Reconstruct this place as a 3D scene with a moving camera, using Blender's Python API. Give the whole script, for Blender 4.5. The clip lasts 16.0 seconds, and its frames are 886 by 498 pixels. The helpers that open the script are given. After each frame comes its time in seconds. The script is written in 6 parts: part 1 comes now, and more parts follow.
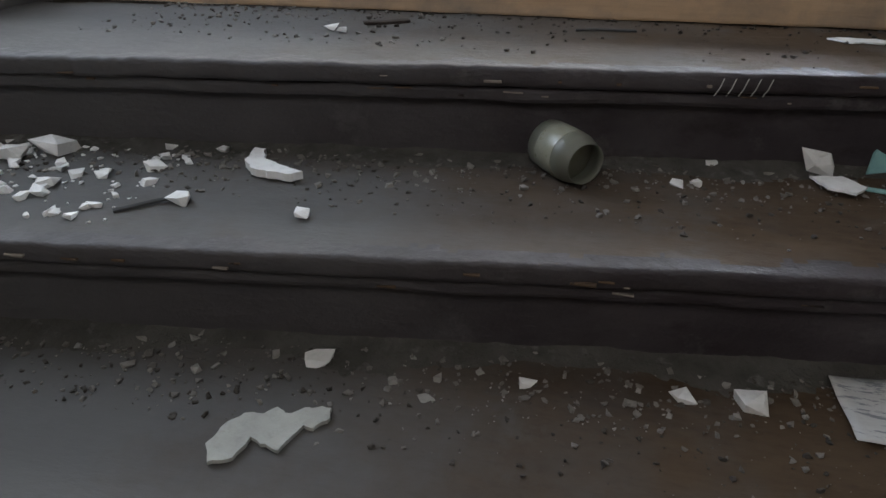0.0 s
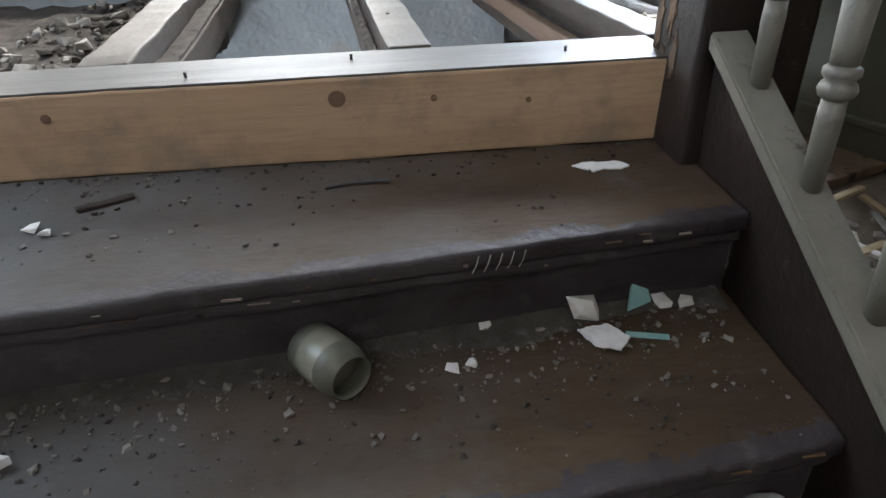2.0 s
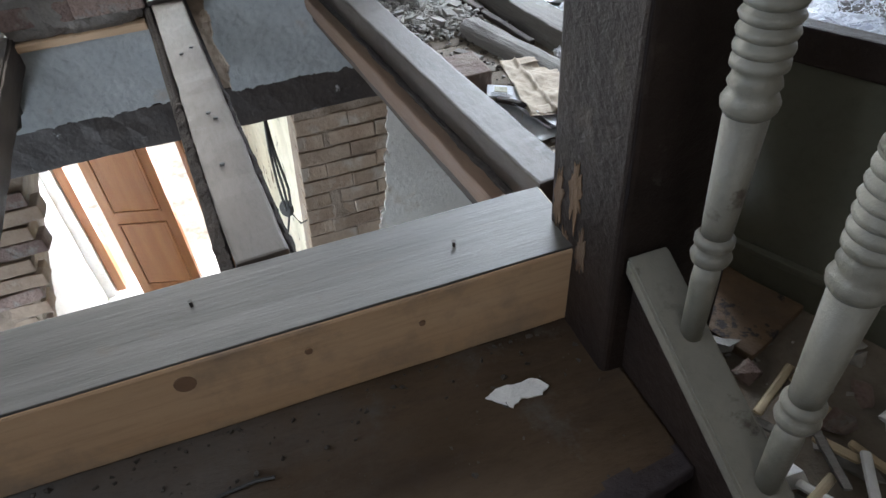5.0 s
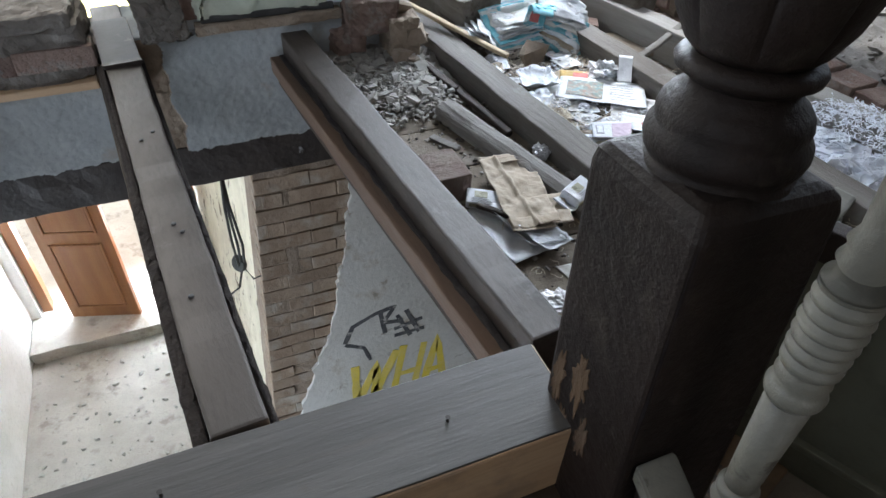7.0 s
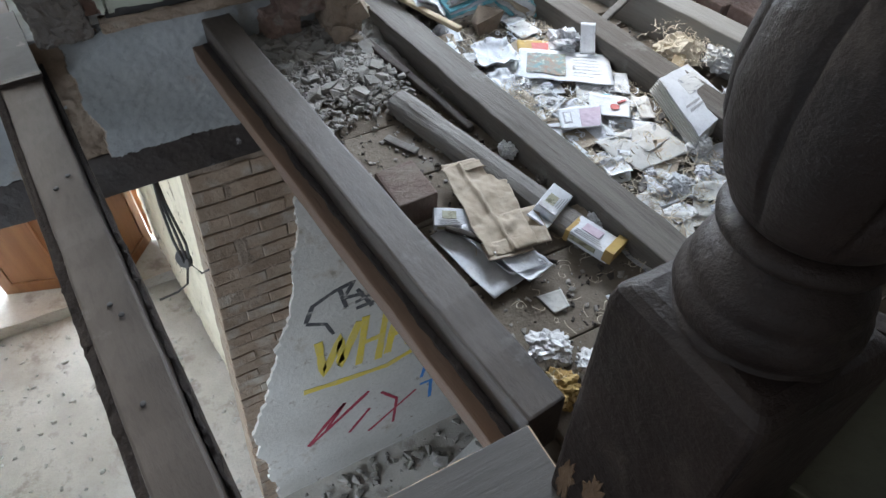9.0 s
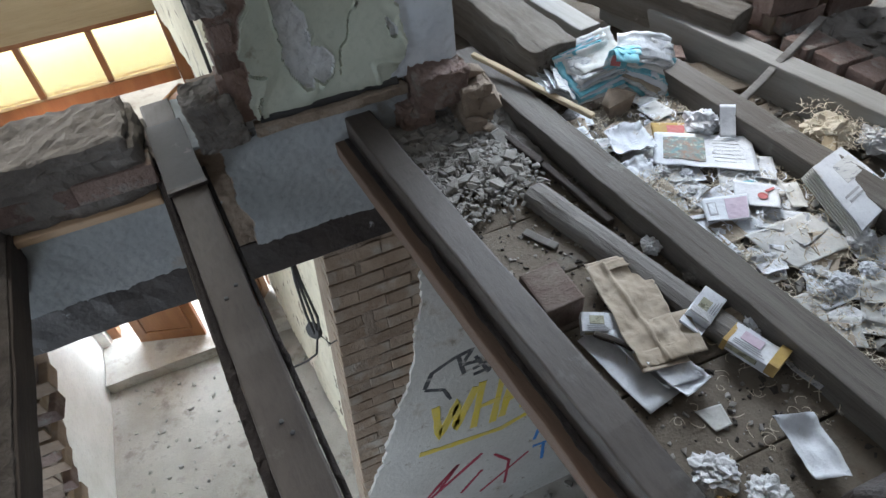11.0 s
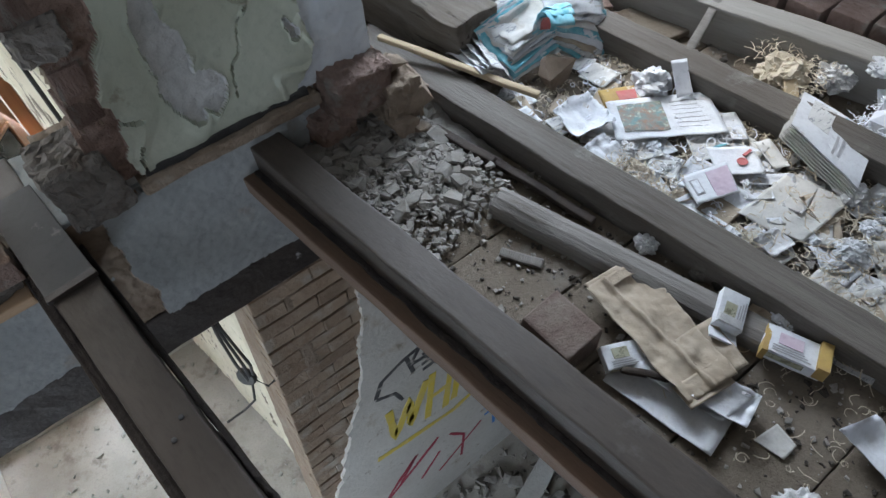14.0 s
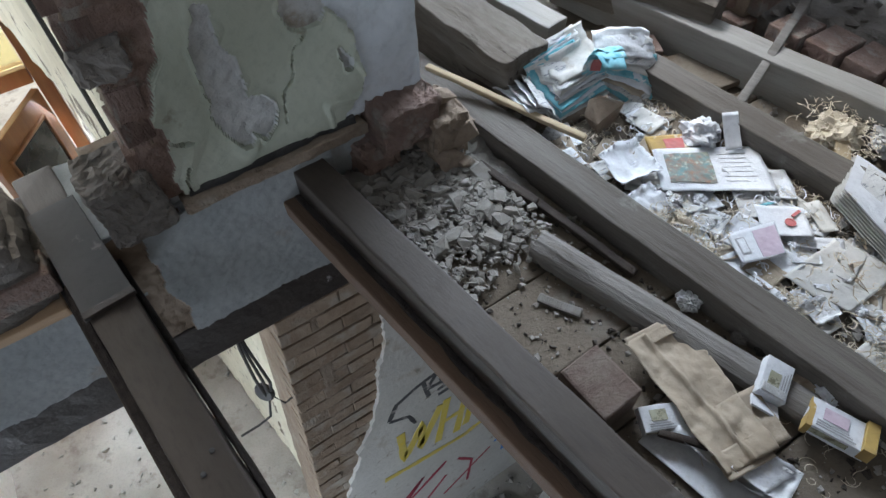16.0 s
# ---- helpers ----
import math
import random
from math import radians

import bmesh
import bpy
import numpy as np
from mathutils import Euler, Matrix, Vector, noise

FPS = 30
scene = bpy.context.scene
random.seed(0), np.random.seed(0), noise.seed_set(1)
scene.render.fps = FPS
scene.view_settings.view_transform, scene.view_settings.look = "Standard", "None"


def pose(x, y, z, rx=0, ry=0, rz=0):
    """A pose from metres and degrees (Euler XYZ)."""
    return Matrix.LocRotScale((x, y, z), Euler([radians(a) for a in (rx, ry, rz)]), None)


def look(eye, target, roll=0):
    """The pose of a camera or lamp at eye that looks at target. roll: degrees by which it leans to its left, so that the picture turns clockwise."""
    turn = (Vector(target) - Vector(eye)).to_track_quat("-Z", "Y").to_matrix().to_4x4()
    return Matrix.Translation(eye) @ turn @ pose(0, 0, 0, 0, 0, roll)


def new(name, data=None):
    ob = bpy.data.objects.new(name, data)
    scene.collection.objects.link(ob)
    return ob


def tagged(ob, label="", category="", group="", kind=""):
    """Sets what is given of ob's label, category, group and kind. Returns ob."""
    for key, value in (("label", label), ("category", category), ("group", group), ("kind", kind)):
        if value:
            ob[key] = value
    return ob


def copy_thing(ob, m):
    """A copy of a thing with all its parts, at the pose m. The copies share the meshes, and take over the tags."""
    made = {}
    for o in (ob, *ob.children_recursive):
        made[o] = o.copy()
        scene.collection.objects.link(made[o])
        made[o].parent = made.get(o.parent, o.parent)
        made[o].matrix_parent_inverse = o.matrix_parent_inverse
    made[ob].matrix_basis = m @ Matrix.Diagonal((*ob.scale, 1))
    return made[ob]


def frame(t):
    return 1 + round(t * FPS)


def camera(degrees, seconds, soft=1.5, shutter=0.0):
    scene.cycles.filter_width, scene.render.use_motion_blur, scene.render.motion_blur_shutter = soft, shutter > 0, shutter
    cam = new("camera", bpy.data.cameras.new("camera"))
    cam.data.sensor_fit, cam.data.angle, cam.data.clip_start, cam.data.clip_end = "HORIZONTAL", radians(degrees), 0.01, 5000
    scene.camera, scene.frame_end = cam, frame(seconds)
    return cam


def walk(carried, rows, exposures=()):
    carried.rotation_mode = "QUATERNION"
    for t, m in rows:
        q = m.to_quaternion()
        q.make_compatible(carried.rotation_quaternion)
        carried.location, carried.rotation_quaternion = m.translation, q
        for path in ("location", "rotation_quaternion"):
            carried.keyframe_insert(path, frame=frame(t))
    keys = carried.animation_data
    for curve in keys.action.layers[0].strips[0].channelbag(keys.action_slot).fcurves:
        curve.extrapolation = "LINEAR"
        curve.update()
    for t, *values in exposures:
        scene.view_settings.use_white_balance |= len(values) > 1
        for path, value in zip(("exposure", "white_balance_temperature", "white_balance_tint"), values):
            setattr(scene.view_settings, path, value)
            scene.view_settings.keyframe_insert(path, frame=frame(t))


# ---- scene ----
cam = camera(68.1, 16.0)
PATH = [
    (0, (-0.625, -1.535, 0.108), (-1.002, 0.157, -0.89), -0.1),
    (0.5, (-0.6, -1.474, 0.108), (-0.829, 0.258, -0.864), -0.5),
    (1, (-0.573, -1.341, 0.127), (-0.545, 0.405, -0.848), 0.7),
    (1.5, (-0.535, -1.295, 0.276), (-0.44, 0.406, -0.77), -0.6),
    (2, (-0.53, -1.265, 0.343), (-0.399, 0.454, -0.669), -2.2),
    (2.5, (-0.541, -1.156, 0.351), (-0.365, 0.569, -0.646), -3.0),
    (3, (-0.546, -1.081, 0.468), (-0.247, 0.622, -0.537), -2.9),
    (3.2, (-0.552, -1.067, 0.519), (-0.189, 0.61, -0.509), -2.3),
    (5.3, (-0.405, -0.71, 0.766), (0.003, 0.752, -0.536), -5.8),
    (5.5, (-0.41, -0.695, 0.785), (-0.073, 0.809, -0.49), -7.8),
    (6, (-0.436, -0.604, 0.767), (-0.146, 0.92, -0.495), -8.5),
    (6.5, (-0.442, -0.515, 0.859), (0.056, 0.936, -0.424), -0.8),
    (7, (-0.415, -0.494, 0.911), (0.174, 0.91, -0.386), 1.2),
    (7.5, (-0.417, -0.48, 0.926), (0.234, 0.898, -0.37), 1.7),
    (8, (-0.409, -0.419, 0.926), (0.293, 0.939, -0.364), 1.6),
    (8.5, (-0.386, -0.281, 0.898), (0.298, 0.964, -0.51), 1.9),
    (9, (-0.339, -0.193, 1.032), (0.315, 0.965, -0.462), 1.5),
    (9.5, (-0.354, -0.169, 1.153), (0.079, 1.061, -0.364), -5.7),
    (9.7, (-0.375, -0.14, 1.162), (0.021, 1.111, -0.347), -6.6),
    (11.8, (-0.402, 0.163, 1.156), (0.107, 1.522, -0.221), -6.3),
    (12, (-0.399, 0.24, 1.152), (0.193, 1.557, -0.232), -5.6),
    (12.5, (-0.393, 0.341, 1.146), (0.344, 1.566, -0.253), -5.7),
    (13, (-0.391, 0.406, 1.119), (0.307, 1.518, -0.391), -7.4),
    (13.5, (-0.39, 0.456, 1.12), (0.302, 1.497, -0.441), -7.2),
    (14, (-0.407, 0.435, 1.129), (0.262, 1.467, -0.448), -6.8),
    (14.5, (-0.427, 0.434, 1.141), (0.208, 1.508, -0.422), -6.2),
    (15, (-0.424, 0.424, 1.134), (0.198, 1.514, -0.423), -6.1),
    (15.5, (-0.421, 0.431, 1.133), (0.205, 1.526, -0.42), -5.2),
    (16, (-0.418, 0.529, 1.162), (0.237, 1.6, -0.395), -3.7),
]
walk(cam, [(t, look(eye, target, roll)) for t, eye, target, roll in PATH], [(0.0, 0.95), (2.0, 0.95), (3.0, 0.65), (5.5, 0.32), (6.5, 0.08), (8.0, -0.05), (9.5, -0.2), (12.0, -0.5), (16.0, -0.52)])

# ---- light ----
world = bpy.data.worlds.new("sky")
scene.world = world
world.use_nodes = True
wn = world.node_tree
sky = wn.nodes.new("ShaderNodeTexSky")
sky.sky_type = "NISHITA"
sky.sun_disc = False
sky.sun_elevation, sky.sun_rotation = radians(48), radians(200)
wn.links.new(sky.outputs[0], wn.nodes["Background"].inputs[0])
wn.nodes["Background"].inputs[1].default_value = 0.12
sun = new("sun", bpy.data.lights.new("sun", "SUN"))
sun.data.energy, sun.data.angle, sun.data.color = 2.5, radians(3), (1.0, 0.95, 0.88)
sun.matrix_world = look((0, 20, 20), (0, 0, 0))


def window_light(name, eye, target, wide, high, power, colour=(0.93, 0.97, 1.0)):
    """Sky light standing in a window's opening."""
    lamp = new(name, bpy.data.lights.new(name, "AREA"))
    lamp.data.shape, lamp.data.size, lamp.data.size_y = "RECTANGLE", wide, high
    lamp.data.energy, lamp.data.color = power, colour
    lamp.matrix_world = look(eye, target)
    return lamp


COOL = (0.8, 0.92, 1.08)
window_light("left_window_light", (-2.72, 0.0, 1.35), (-0.6, 0.2, -0.4), 1.5, 1.4, 23, COOL)
window_light("back_window_light", (-0.9, -3.0, 1.75), (-0.4, 0.5, -0.1), 1.2, 1.1, 10.5, (0.96, 0.98, 0.98))
window_light("far_window_light", (1.7, 3.0, 1.5), (0.7, 0.8, -0.2), 1.7, 1.5, 230, COOL)
# added fill lamp that brightens the right side; no window is known there
window_light("right_window_light", (3.3, 1.0, 1.7), (0.8, 1.2, -0.2), 1.5, 1.3, 20, COOL)
window_light("door_light", (-1.3, 4.75, -2.1), (-1.3, 1.0, -3.4), 1.3, 2.0, 180, COOL)
# lower window is unseen, assumed to bring light onto the scrawled wall
window_light("low_window_light", (-2.72, 0.75, -2.3), (0.3, 1.4, -2.9), 1.3, 1.1, 88, COOL)
window_light("transom_light", (-1.3, 4.75, 0.6), (-1.0, 0.0, 0.0), 1.4, 1.5, 55, COOL)

# ---- materials ----
def mat(name, a, b, scale=8.0, rough=0.8, bump=0.3, fine=60.0, stretch=(1, 1, 1), metal=0.0, spots=None, spot_scale=5.0, spot_at=0.6, vary=0.0, fine_mix=0.35, dist=0.01, spot_soft=0.04, stain=None, dust=None):
    """Two-scale procedural surface: patches of a and b, fine grain, optional spots of wear, bump."""
    m = bpy.data.materials.new(name)
    m.use_nodes = True
    t = m.node_tree
    N, L = t.nodes, t.links
    bs = N["Principled BSDF"]
    tc, mp = N.new("ShaderNodeTexCoord"), N.new("ShaderNodeMapping")
    mp.inputs["Scale"].default_value = stretch
    info = N.new("ShaderNodeObjectInfo")
    off = N.new("ShaderNodeVectorMath")
    off.operation = "SCALE"
    comb = N.new("ShaderNodeCombineXYZ")
    for k in range(3):
        L.new(info.outputs["Random"], comb.inputs[k])
    L.new(comb.outputs[0], off.inputs[0])
    off.inputs["Scale"].default_value = 17.0
    add = N.new("ShaderNodeVectorMath")
    L.new(tc.outputs["Object"], add.inputs[0])
    L.new(off.outputs[0], add.inputs[1])
    L.new(add.outputs[0], mp.inputs["Vector"])

    def tex(s, detail, rgh=0.6):
        n = N.new("ShaderNodeTexNoise")
        n.inputs["Scale"].default_value, n.inputs["Detail"].default_value, n.inputs["Roughness"].default_value = s, detail, rgh
        L.new(mp.outputs[0], n.inputs["Vector"])
        return n.outputs["Fac"]

    def ramp(src, lo, hi):
        r = N.new("ShaderNodeMapRange")
        r.inputs["From Min"].default_value, r.inputs["From Max"].default_value = lo, hi
        L.new(src, r.inputs["Value"])
        return r.outputs[0]

    def mix(fac, c1, c2, mode="MIX"):
        x = N.new("ShaderNodeMix")
        x.data_type, x.blend_type = "RGBA", mode
        for i, v in ((0, fac), (6, c1), (7, c2)):
            if isinstance(v, (int, float)):
                x.inputs[i].default_value = v
            elif isinstance(v, tuple):
                x.inputs[i].default_value = (*v, 1)
            else:
                L.new(v, x.inputs[i])
        return x.outputs[2]

    big, small = tex(scale, 6), tex(fine, 5, 0.7)
    col = mix(ramp(big, 0.35, 0.65), a, b)
    dark = tuple(0.55 * v for v in a)
    col = mix(ramp(small, 0.5, 0.75), col, mix(fine_mix, col, dark))
    if spots:
        col = mix(ramp(tex(spot_scale, 7, 0.65), spot_at, spot_at + spot_soft), col, spots)
    if stain:
        colour, s_scale, s_at, s_soft = stain
        n = N.new("ShaderNodeTexNoise")
        n.inputs["Scale"].default_value, n.inputs["Detail"].default_value, n.inputs["Roughness"].default_value = s_scale, 8, 0.68
        L.new(add.outputs[0], n.inputs["Vector"])
        col = mix(ramp(n.outputs["Fac"], s_at, s_at + s_soft), col, colour)
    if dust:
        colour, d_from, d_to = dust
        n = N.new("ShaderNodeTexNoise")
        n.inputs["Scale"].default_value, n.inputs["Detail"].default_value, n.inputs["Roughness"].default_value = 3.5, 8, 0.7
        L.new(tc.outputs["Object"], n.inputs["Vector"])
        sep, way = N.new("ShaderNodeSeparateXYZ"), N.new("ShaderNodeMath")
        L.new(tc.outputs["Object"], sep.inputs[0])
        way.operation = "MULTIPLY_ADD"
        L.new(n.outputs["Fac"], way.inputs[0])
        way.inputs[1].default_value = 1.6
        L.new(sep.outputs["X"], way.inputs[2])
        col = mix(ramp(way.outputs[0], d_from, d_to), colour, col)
    if vary:
        hsv = N.new("ShaderNodeHueSaturation")
        r = N.new("ShaderNodeMapRange")
        r.inputs["To Min"].default_value, r.inputs["To Max"].default_value = 1 - vary, 1 + vary
        L.new(info.outputs["Random"], r.inputs["Value"])
        L.new(r.outputs[0], hsv.inputs["Value"])
        L.new(col, hsv.inputs["Color"])
        col = hsv.outputs[0]
    L.new(col, bs.inputs["Base Color"])
    rr = N.new("ShaderNodeMapRange")
    rr.inputs["To Min"].default_value, rr.inputs["To Max"].default_value = max(0.05, rough - 0.12), min(1.0, rough + 0.12)
    L.new(small, rr.inputs["Value"])
    L.new(rr.outputs[0], bs.inputs["Roughness"])
    bs.inputs["Metallic"].default_value = metal
    if bump:
        h = N.new("ShaderNodeMath")
        h.operation = "ADD"
        L.new(big, h.inputs[0])
        L.new(small, h.inputs[1])
        bp = N.new("ShaderNodeBump")
        bp.inputs["Strength"].default_value, bp.inputs["Distance"].default_value = bump, dist
        L.new(h.outputs[0], bp.inputs["Height"])
        L.new(bp.outputs[0], bs.inputs["Normal"])
    return m


GRAIN_Y, GRAIN_X = (14, 0.9, 14), (0.9, 14, 14)
M = {
    "joist": mat("grainy_joist_wood", (0.085, 0.071, 0.058), (0.15, 0.133, 0.116), 1.0, 0.75, 0.4, 9, GRAIN_Y, spots=(0.06, 0.047, 0.037), spot_scale=0.8, spot_at=0.6, fine_mix=0.6, stain=((0.2, 0.19, 0.175), 6, 0.6, 0.12)),
    "joist_smooth": mat("smooth_dusty_joist_wood", (0.042, 0.031, 0.0235), (0.058, 0.045, 0.036), 0.7, 0.62, 0.15, 30, (3, 0.7, 3), spots=(0.025, 0.0195, 0.0155), spot_scale=1.1, spot_at=0.58, spot_soft=0.12, fine_mix=0.4, stain=((0.09, 0.083, 0.075), 5, 0.6, 0.1)),
    "joist_dark": mat("dark_joist_wood", (0.028, 0.02, 0.016), (0.048, 0.035, 0.027), 1.2, 0.75, 0.4, 9, GRAIN_Y),
    "pine": mat("raw_pine_beam", (0.44, 0.29, 0.17), (0.52, 0.36, 0.225), 0.8, 0.6, 0.2, 8, GRAIN_X, spots=(0.3, 0.185, 0.11), spot_scale=0.7, spot_at=0.64, spot_soft=0.1, stain=((0.2, 0.16, 0.13), 3.2, 0.5, 0.2)),
    "header": mat("dusty_beam_top", (0.05, 0.045, 0.041), (0.08, 0.074, 0.068), 1.0, 0.56, 0.15, 9, GRAIN_X, spots=(0.08, 0.065, 0.052), spot_scale=1.2, spot_at=0.58, spot_soft=0.14, stain=((0.07, 0.055, 0.044), 4, 0.62, 0.1)),
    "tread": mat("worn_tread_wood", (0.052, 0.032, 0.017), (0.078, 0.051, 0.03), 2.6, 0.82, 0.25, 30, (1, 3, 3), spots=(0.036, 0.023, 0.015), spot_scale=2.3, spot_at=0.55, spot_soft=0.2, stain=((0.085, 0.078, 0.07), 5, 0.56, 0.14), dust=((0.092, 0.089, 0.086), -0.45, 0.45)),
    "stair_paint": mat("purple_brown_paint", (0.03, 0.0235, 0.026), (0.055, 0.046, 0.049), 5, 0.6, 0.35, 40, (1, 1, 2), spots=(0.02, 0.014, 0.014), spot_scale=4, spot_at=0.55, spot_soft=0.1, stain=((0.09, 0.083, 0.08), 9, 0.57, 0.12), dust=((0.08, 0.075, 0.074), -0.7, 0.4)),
    "newel": mat("dark_brown_paint", (0.014, 0.0088, 0.007), (0.026, 0.0165, 0.013), 5, 0.58, 0.45, 50, spots=(0.05, 0.038, 0.03), spot_scale=8, spot_at=0.62, spot_soft=0.12, stain=((0.075, 0.066, 0.058), 14, 0.64, 0.1)),
    "bare": mat("chipped_bare_wood", (0.14, 0.085, 0.045), (0.08, 0.052, 0.034), 9, 0.85, 0.6, 60, (1, 1, 0.3), spots=(0.025, 0.018, 0.016), spot_scale=16, spot_at=0.56),
    "bare_grey": mat("chipped_grey_wood", (0.2, 0.17, 0.14), (0.28, 0.24, 0.2), 20, 0.85, 0.4, 60),
    "cream": mat("cream_gloss_paint", (0.2, 0.19, 0.158), (0.15, 0.142, 0.118), 5, 0.45, 0.25, 50, spots=(0.1, 0.09, 0.075), spot_scale=9, spot_at=0.62, spot_soft=0.1, stain=((0.07, 0.056, 0.043), 11, 0.62, 0.08)),
    "olive": mat("olive_panel_paint", (0.08, 0.078, 0.056), (0.1, 0.098, 0.072), 3, 0.5, 0.15, 40),
    "plaster": mat("grey_blue_plaster", (0.26, 0.28, 0.285), (0.35, 0.37, 0.375), 3.0, 0.92, 0.35, 45, spots=(0.3, 0.26, 0.215), spot_scale=3.4, spot_at=0.6, spot_soft=0.12, dist=0.009),
    "green": mat("pale_green_wall_paint", (0.4, 0.435, 0.355), (0.49, 0.52, 0.44), 2.5, 0.7, 0.2, 40, spots=(0.32, 0.33, 0.265), spot_scale=5, spot_at=0.6, spot_soft=0.1, stain=((0.24, 0.22, 0.17), 7, 0.63, 0.08)),
    "white_plaster": mat("white_plaster", (0.68, 0.67, 0.63), (0.78, 0.77, 0.74), 3, 0.85, 0.4, 40, spots=(0.5, 0.44, 0.36), spot_scale=4, spot_at=0.66, dist=0.025),
    "brick": mat("old_brick", (0.165, 0.105, 0.085), (0.25, 0.18, 0.15), 11, 0.95, 0.8, 50, vary=0.25, spots=(0.24, 0.215, 0.19), spot_scale=10, spot_at=0.54, spot_soft=0.1, dist=0.02),
    "tan_brick": mat("limewashed_brick", (0.235, 0.166, 0.115), (0.325, 0.247, 0.18), 7, 0.95, 0.5, 45, vary=0.1, spots=(0.38, 0.335, 0.28), spot_scale=5, spot_at=0.52, spot_soft=0.15, dist=0.01),
    "mortar": mat("crumbled_mortar", (0.205, 0.153, 0.111), (0.285, 0.226, 0.173), 9, 0.95, 0.6, 60, spots=(0.3, 0.27, 0.23), spot_scale=6, spot_at=0.58, spot_soft=0.15, dist=0.012),
    "steel": mat("rust_brown_lintel", (0.022, 0.0155, 0.013), (0.036, 0.026, 0.021), 6, 0.6, 0.4, 40, spots=(0.32, 0.32, 0.32), spot_scale=9, spot_at=0.66),
    "concrete": mat("dusty_concrete", (0.38, 0.355, 0.315), (0.5, 0.475, 0.43), 3, 0.97, 0.5, 70, spots=(0.29, 0.262, 0.228), spot_scale=6, spot_at=0.54, spot_soft=0.12, stain=((0.23, 0.2, 0.165), 1.6, 0.58, 0.12)),
    "dust": mat("dusty_boards", (0.13, 0.104, 0.078), (0.19, 0.16, 0.128), 4, 0.95, 0.5, 70, spots=(0.1, 0.073, 0.05), spot_scale=6, spot_at=0.56, spot_soft=0.14, stain=((0.25, 0.235, 0.21), 3, 0.58, 0.15)),
    "rubble": mat("grey_plaster_rubble", (0.2, 0.184, 0.163), (0.3, 0.286, 0.264), 14, 0.98, 0.5, 70, vary=0.2, spots=(0.18, 0.155, 0.13), spot_scale=10, spot_at=0.58, spot_soft=0.15, dist=0.008),
    "dirt": mat("dark_dirt", (0.04, 0.033, 0.027), (0.085, 0.073, 0.062), 14, 0.98, 0.8, 60, dist=0.02),
    "orange": mat("varnished_door_wood", (0.24, 0.1, 0.042), (0.31, 0.145, 0.06), 1.0, 0.4, 0.15, 8, (14, 14, 0.9)),
    "stone": mat("grey_stone", (0.14, 0.127, 0.114), (0.21, 0.193, 0.175), 7, 0.95, 0.6, 40, dist=0.015, stain=((0.1, 0.08, 0.064), 5, 0.56, 0.12)),
    "far_wall": mat("far_wall_brown", (0.11, 0.088, 0.07), (0.17, 0.14, 0.115), 3, 0.95, 0.6, 30),
    "ceiling": mat("stained_ceiling_plaster", (0.3, 0.285, 0.265), (0.38, 0.36, 0.34), 2, 0.95, 0.3, 30),
    "paper": mat("dirty_white_paper", (0.58, 0.595, 0.625), (0.68, 0.695, 0.72), 10, 0.85, 0.3, 60, spots=(0.46, 0.43, 0.38), spot_scale=8, spot_at=0.6, spot_soft=0.1),
    "patch": mat("scarred_pier_plaster", (0.42, 0.43, 0.42), (0.56, 0.575, 0.58), 6, 0.95, 0.6, 40, spots=(0.3, 0.265, 0.22), spot_scale=7, spot_at=0.55, spot_soft=0.12, dist=0.012),
    "cream_plaster": mat("cracked_cream_plaster", (0.58, 0.54, 0.42), (0.74, 0.7, 0.57), 3, 0.85, 0.8, 14, (1, 1, 0.4), spots=(0.16, 0.13, 0.095), spot_scale=9, spot_at=0.58, spot_soft=0.05, dist=0.02),
    "tan_wood": mat("tan_timber", (0.36, 0.28, 0.17), (0.44, 0.35, 0.23), 1, 0.8, 0.3, 9, (0.9, 14, 14)),
    "dark": mat("dark_panel_glass", (0.02, 0.02, 0.02), (0.03, 0.03, 0.03), 4, 0.15, 0.0),
    "knot": mat("pine_knot", (0.17, 0.1, 0.06), (0.2, 0.12, 0.075), 30, 0.7, 0.2),
    "ledger": mat("reddish_ledger", (0.13, 0.078, 0.05), (0.095, 0.06, 0.04), 1.2, 0.75, 0.3, 9, (14, 0.9, 14)),
    "strap": mat("dull_zinc", (0.04, 0.04, 0.041), (0.06, 0.06, 0.061), 5, 0.65, 0.1, 40, spots=(0.12, 0.115, 0.11), spot_scale=9, spot_at=0.66),
    "old_wood": mat("weathered_grey_wood", (0.15, 0.138, 0.124), (0.23, 0.216, 0.2), 1.0, 0.92, 0.5, 10, GRAIN_Y, spots=(0.1, 0.078, 0.06), spot_scale=1.2, spot_at=0.6, spot_soft=0.1),
    "rot_wood": mat("rotten_brown_wood", (0.18, 0.145, 0.112), (0.31, 0.275, 0.235), 1.2, 0.97, 1.0, 12, (16, 1.2, 16), spots=(0.075, 0.055, 0.042), spot_scale=1.0, spot_at=0.6, dist=0.03),
    "dusty_brick": mat("dusty_dark_brick", (0.13, 0.085, 0.07), (0.2, 0.165, 0.14), 9, 0.95, 0.6, 50, spots=(0.1, 0.05, 0.04), spot_scale=6, spot_at=0.55),
    "straw": mat("wood_wool", (0.5, 0.43, 0.32), (0.6, 0.53, 0.42), 30, 0.8, 0.0),
    "shred": mat("shredded_paper", (0.7, 0.73, 0.8), (0.8, 0.82, 0.86), 30, 0.8, 0.0),
    "foil": mat("silver_foil", (0.5, 0.5, 0.5), (0.62, 0.62, 0.62), 20, 0.45, 0.5, 70, metal=0.4),
